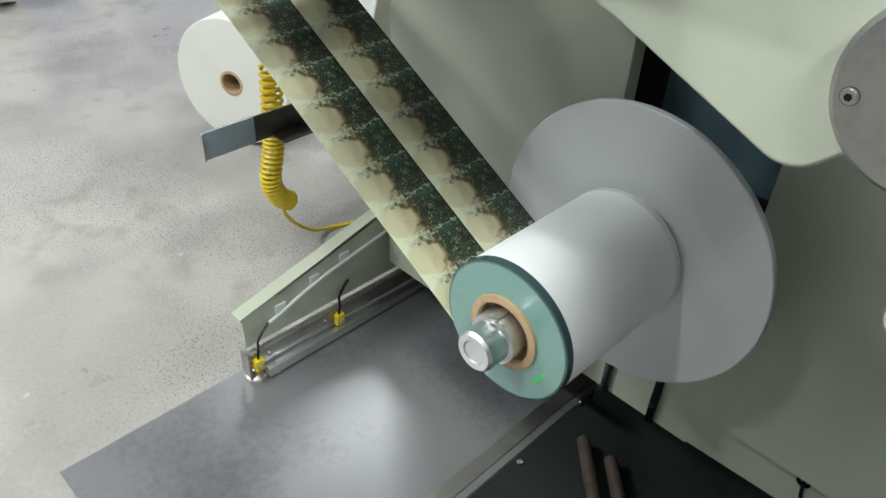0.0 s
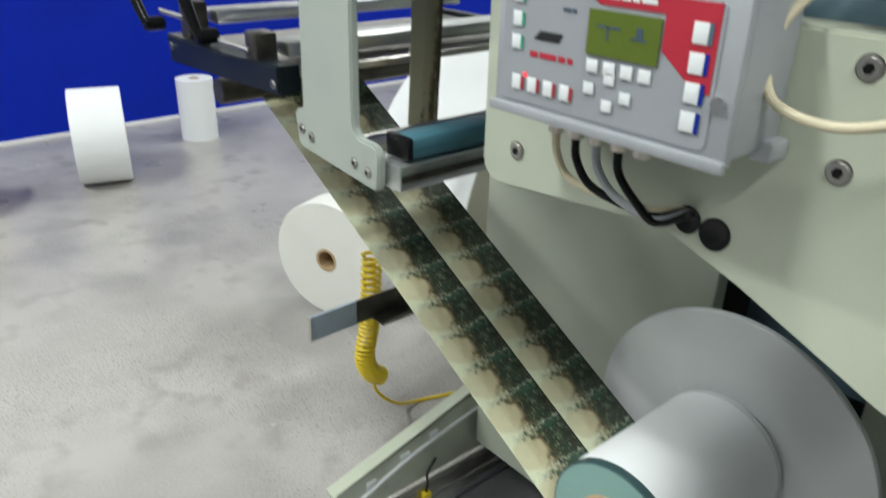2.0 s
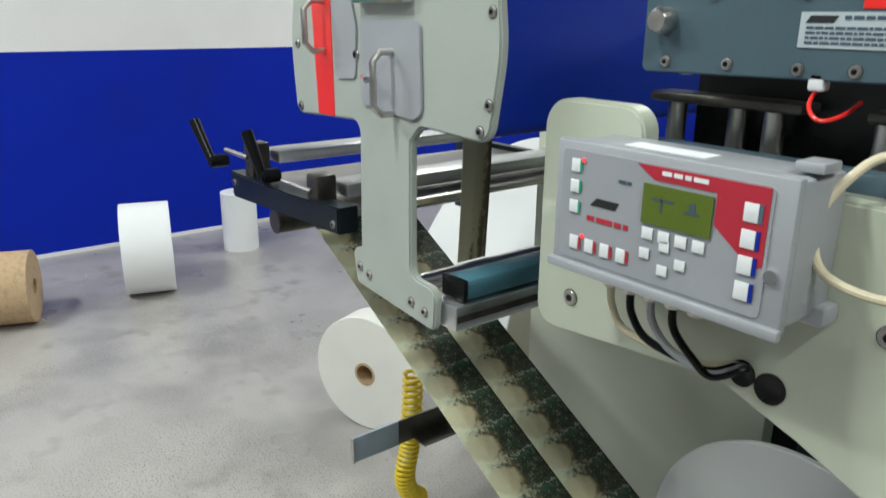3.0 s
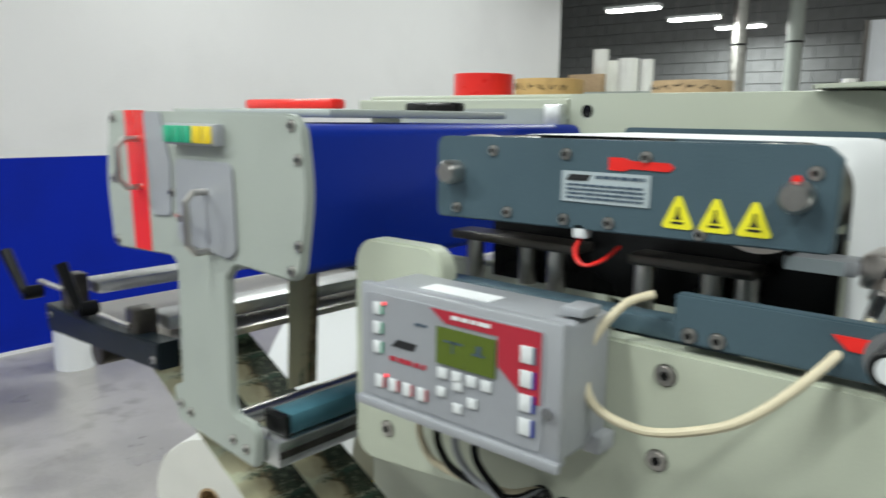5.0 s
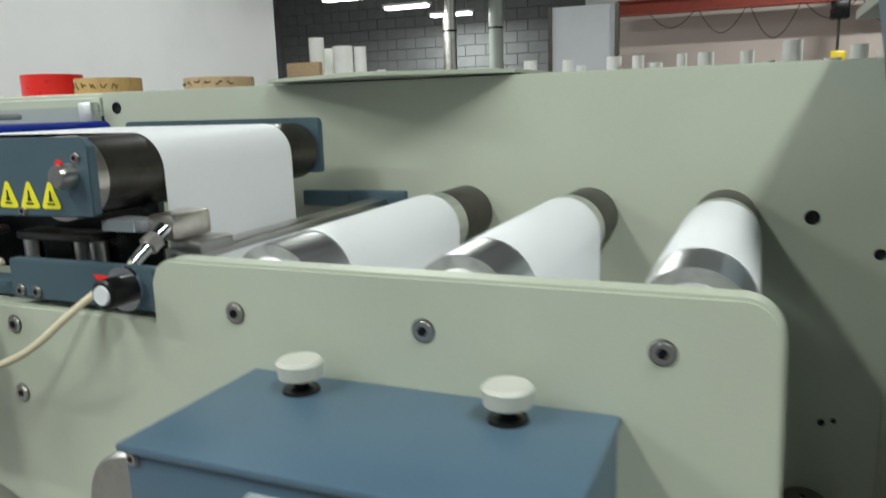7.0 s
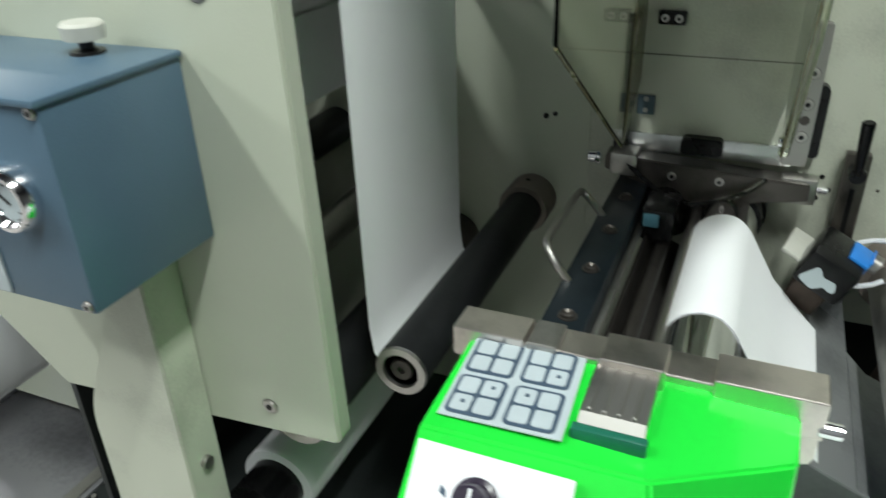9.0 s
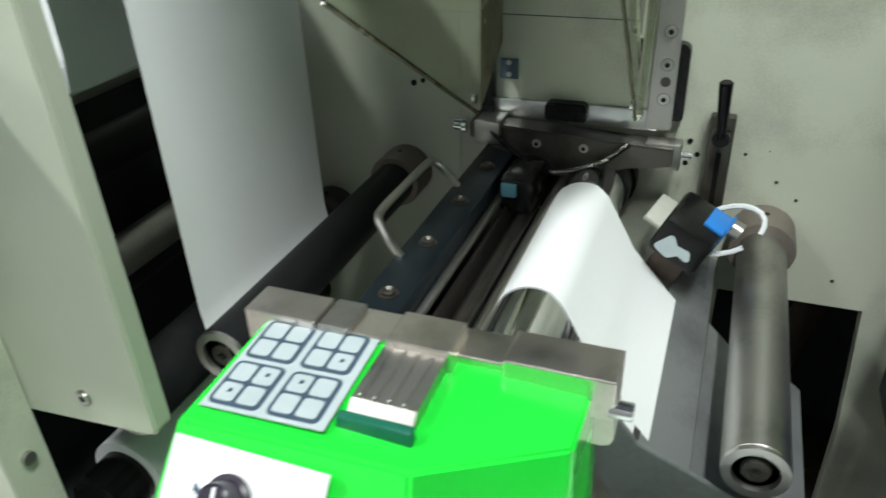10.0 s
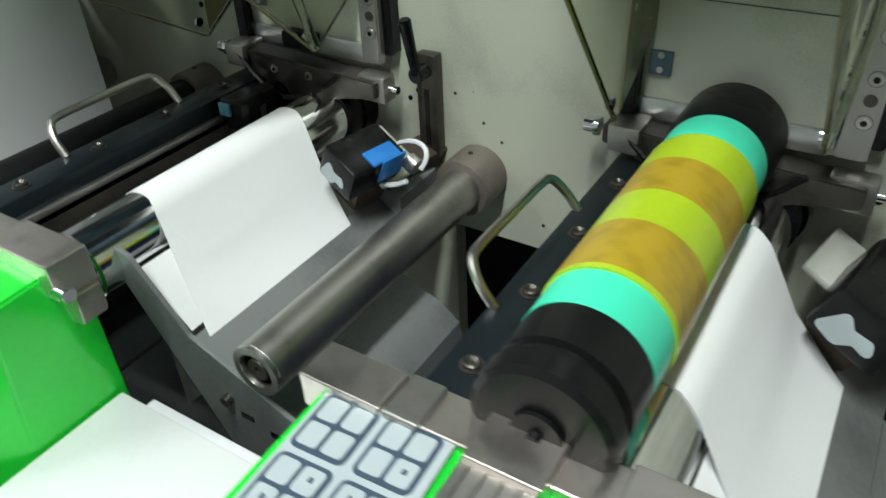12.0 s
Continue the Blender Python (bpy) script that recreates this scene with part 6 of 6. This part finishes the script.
def impression_cylinder():
    c = roller("impression_cylinder", "polished chrome impression cylinder under the web", 1.285, 1.1, 0.1, 0.62, 0.045, CHROME, 0.05, BLACK, False)
    part("near_journal", lathe([(0.06, 0.012), (0.06, 0.03), (0.1, 0.03), (0.1, 0.012)], (1.285, 0, 1.1), seg=32), CHROME, c, "bright journal")
    part("journal_step", lathe([(0.098, 0.03), (0.094, 0.04), (0.12, 0.0445), (0.12, 0.03)], (1.285, 0, 1.1), seg=40), CHROME, c)
    return c


UNIT = [press_head(), head_bracket(), doctor_bar(), clamp_post(), web_sensor(), ink_tray(), unit_web(), paper_tail(), pedestal(), pipes(), impression_cylinder(),
        roller("idler_roller", "dull steel idler roller with a bearing end", 1.528, 1.031, 0.124, YB, 0.033, STEEL_DULL, 0.046, RUSTY_MOUNT := mat("brown_mount", (0.2, 0.17, 0.15), 0.5, 0.5, var=0.15))]
hood()
second = Matrix.Translation((PITCH, 0, 0))
unit_frame()
grease()
steep = unit_frame(1.15)
steep.matrix_basis = second
# unseen shallow hood of the second unit, added to shade its housing plate
hood(1.06, 0.36).matrix_basis = second
for ob in UNIT:
    copy_thing(ob, Matrix.Translation((PITCH, 0.014, 0) if ob.name.startswith(("operator", "cylinder")) else (PITCH, 0, 0)) @ ob.matrix_basis)
roller("infeed_roller", "black rubber covered infeed roller", 0.952, 1.065, 0.078, YB, 0.034, RUBBER, 0.044, RUSTY_MOUNT)
roller("lower_roller", "black lower roller behind the front plate", 0.8, 0.96, 0.06, YB, 0.045, RUBBER, 0.05, DARK_STEEL)
big = thing("waste_roll", "white wound roll on a black shaft behind the front plate", "roll")
part("winding", cyl((0.72, 0.09, 0.78), (0.72, 0.4, 0.78), 0.06, seg=48), PAPER, big)
part("shaft", cyl((0.72, 0.03, 0.78), (0.72, YB, 0.78), 0.045, seg=32), BLACK, big)


def plate_cylinder():
    """Print cylinder with its plates, in its own space along y."""
    c = thing("plate_cylinder", "print cylinder with turquoise sleeve and lime printing plates", "print cylinder", at=pose(1.89, 0, 1.2))
    r = 0.056
    part("sleeve", lathe([(0.14, 0.02), (0.14, r), (0.495, r), (0.495, 0.02)], (0, 0, 0), seg=72), TEAL_SLEEVE, c, "turquoise sleeve")
    for y0, y1, m, lb in ((0.192, 0.263, OCHRE, "amber printing plate"), (0.263, 0.318, LIME, "lime printing plate"), (0.318, 0.385, OCHRE, "amber printing plate"), (0.385, 0.44, LIME, "lime printing plate"), (0.186, 0.192, LIME, "")):
        part("plate", lathe([(y0, r), (y0, r + 0.0025), (y1, r + 0.0025), (y1, r)], (0, 0, 0), seg=72), m, c, lb)
    part("near_gear", lathe([(0.062, 0.02), (0.062, 0.05), (0.066, 0.056), (0.084, 0.057), (0.086, 0.05), (0.097, 0.05), (0.099, 0.055), (0.14, 0.0555), (0.14, 0.02)], (0, 0, 0), seg=64), BLACK, c, "black end bearer")
    part("near_hub", lathe([(0.061, 0.002), (0.061, 0.02), (0.057, 0.02), (0.057, 0.006), (0.052, 0.005)], (0, 0, 0), seg=32), BLACK, c)
    part("far_gear", lathe([(0.495, 0.02), (0.495, 0.055), (0.52, 0.06), (0.58, 0.06), (0.585, 0.03), (0.61, 0.02)], (0, 0, 0), seg=64), BLACK, c, "black end bearer")
    return c


PLATE_CYL = plate_cylinder()
# rollers and printed waste web between the side plates
for x, z, r, m in ((0.62, 1.3, 0.03, STEEL_DULL), (0.56, 1.16, 0.035, RUBBER), (0.64, 1.04, 0.03, STEEL_DULL), (0.5, 0.92, 0.04, RUBBER)):
    inner = thing("inner_roller", "oily roller between the side plates", "roller", "inner rollers")
    part("drum", cyl((x, 0.05, z), (x, YB, z), r, seg=32, bevel=0.002), m, inner)
    part("journal", cyl((x, 0.028, z), (x, 0.05, z), 0.012, seg=16), STEEL, inner)
whole("printed_web", sheet([(0.585, 1.33), (0.59, 1.4), (0.6, 1.5)], 0.145, 0.415), CAMO, "printed web dropping between the side plates", "paper web")
# dark sheets added as shade in the gap between the side plates
gloom = thing("inner_shade", "added dark sheets standing in for shade between the side plates", "bulkhead")
part("sheet", box(0.41, 0.03, 0.6, 0.42, 0.62, 1.3), DARK_BED_AND_SHADE, gloom, "", False)
part("shelf", box(0.42, 0.03, 0.6, 0.92, 0.62, 0.61), DARK_BED_AND_SHADE, gloom, "", False)
anilox = roller("anilox_roller", "dark navy anilox roller beside the print cylinder", 1.815, 1.09, 0.13, YB, 0.032, NAVY, 0.04, BLACK)
panel = thing("blue_side_panel", "dark navy sheet panel beside the second unit", "panel")
part("sheet", box(1.735, 0.2, 0.8, 1.745, 0.6, 1.08, 0.002), NAVY, panel)
def motions():
    # the unwind roll turns once a second, clockwise seen from the front; the print cylinder turns with the web
    walk(SPOOL, [(k * 0.2, pose(AX, 0, AZ, 0, 72.0 * k, 0)) for k in range(61)])
    walk(PLATE_CYL, [(k * 0.1, pose(1.89, 0, 1.2, 0, 72.0 * k, 0)) for k in range(121)])


motions()
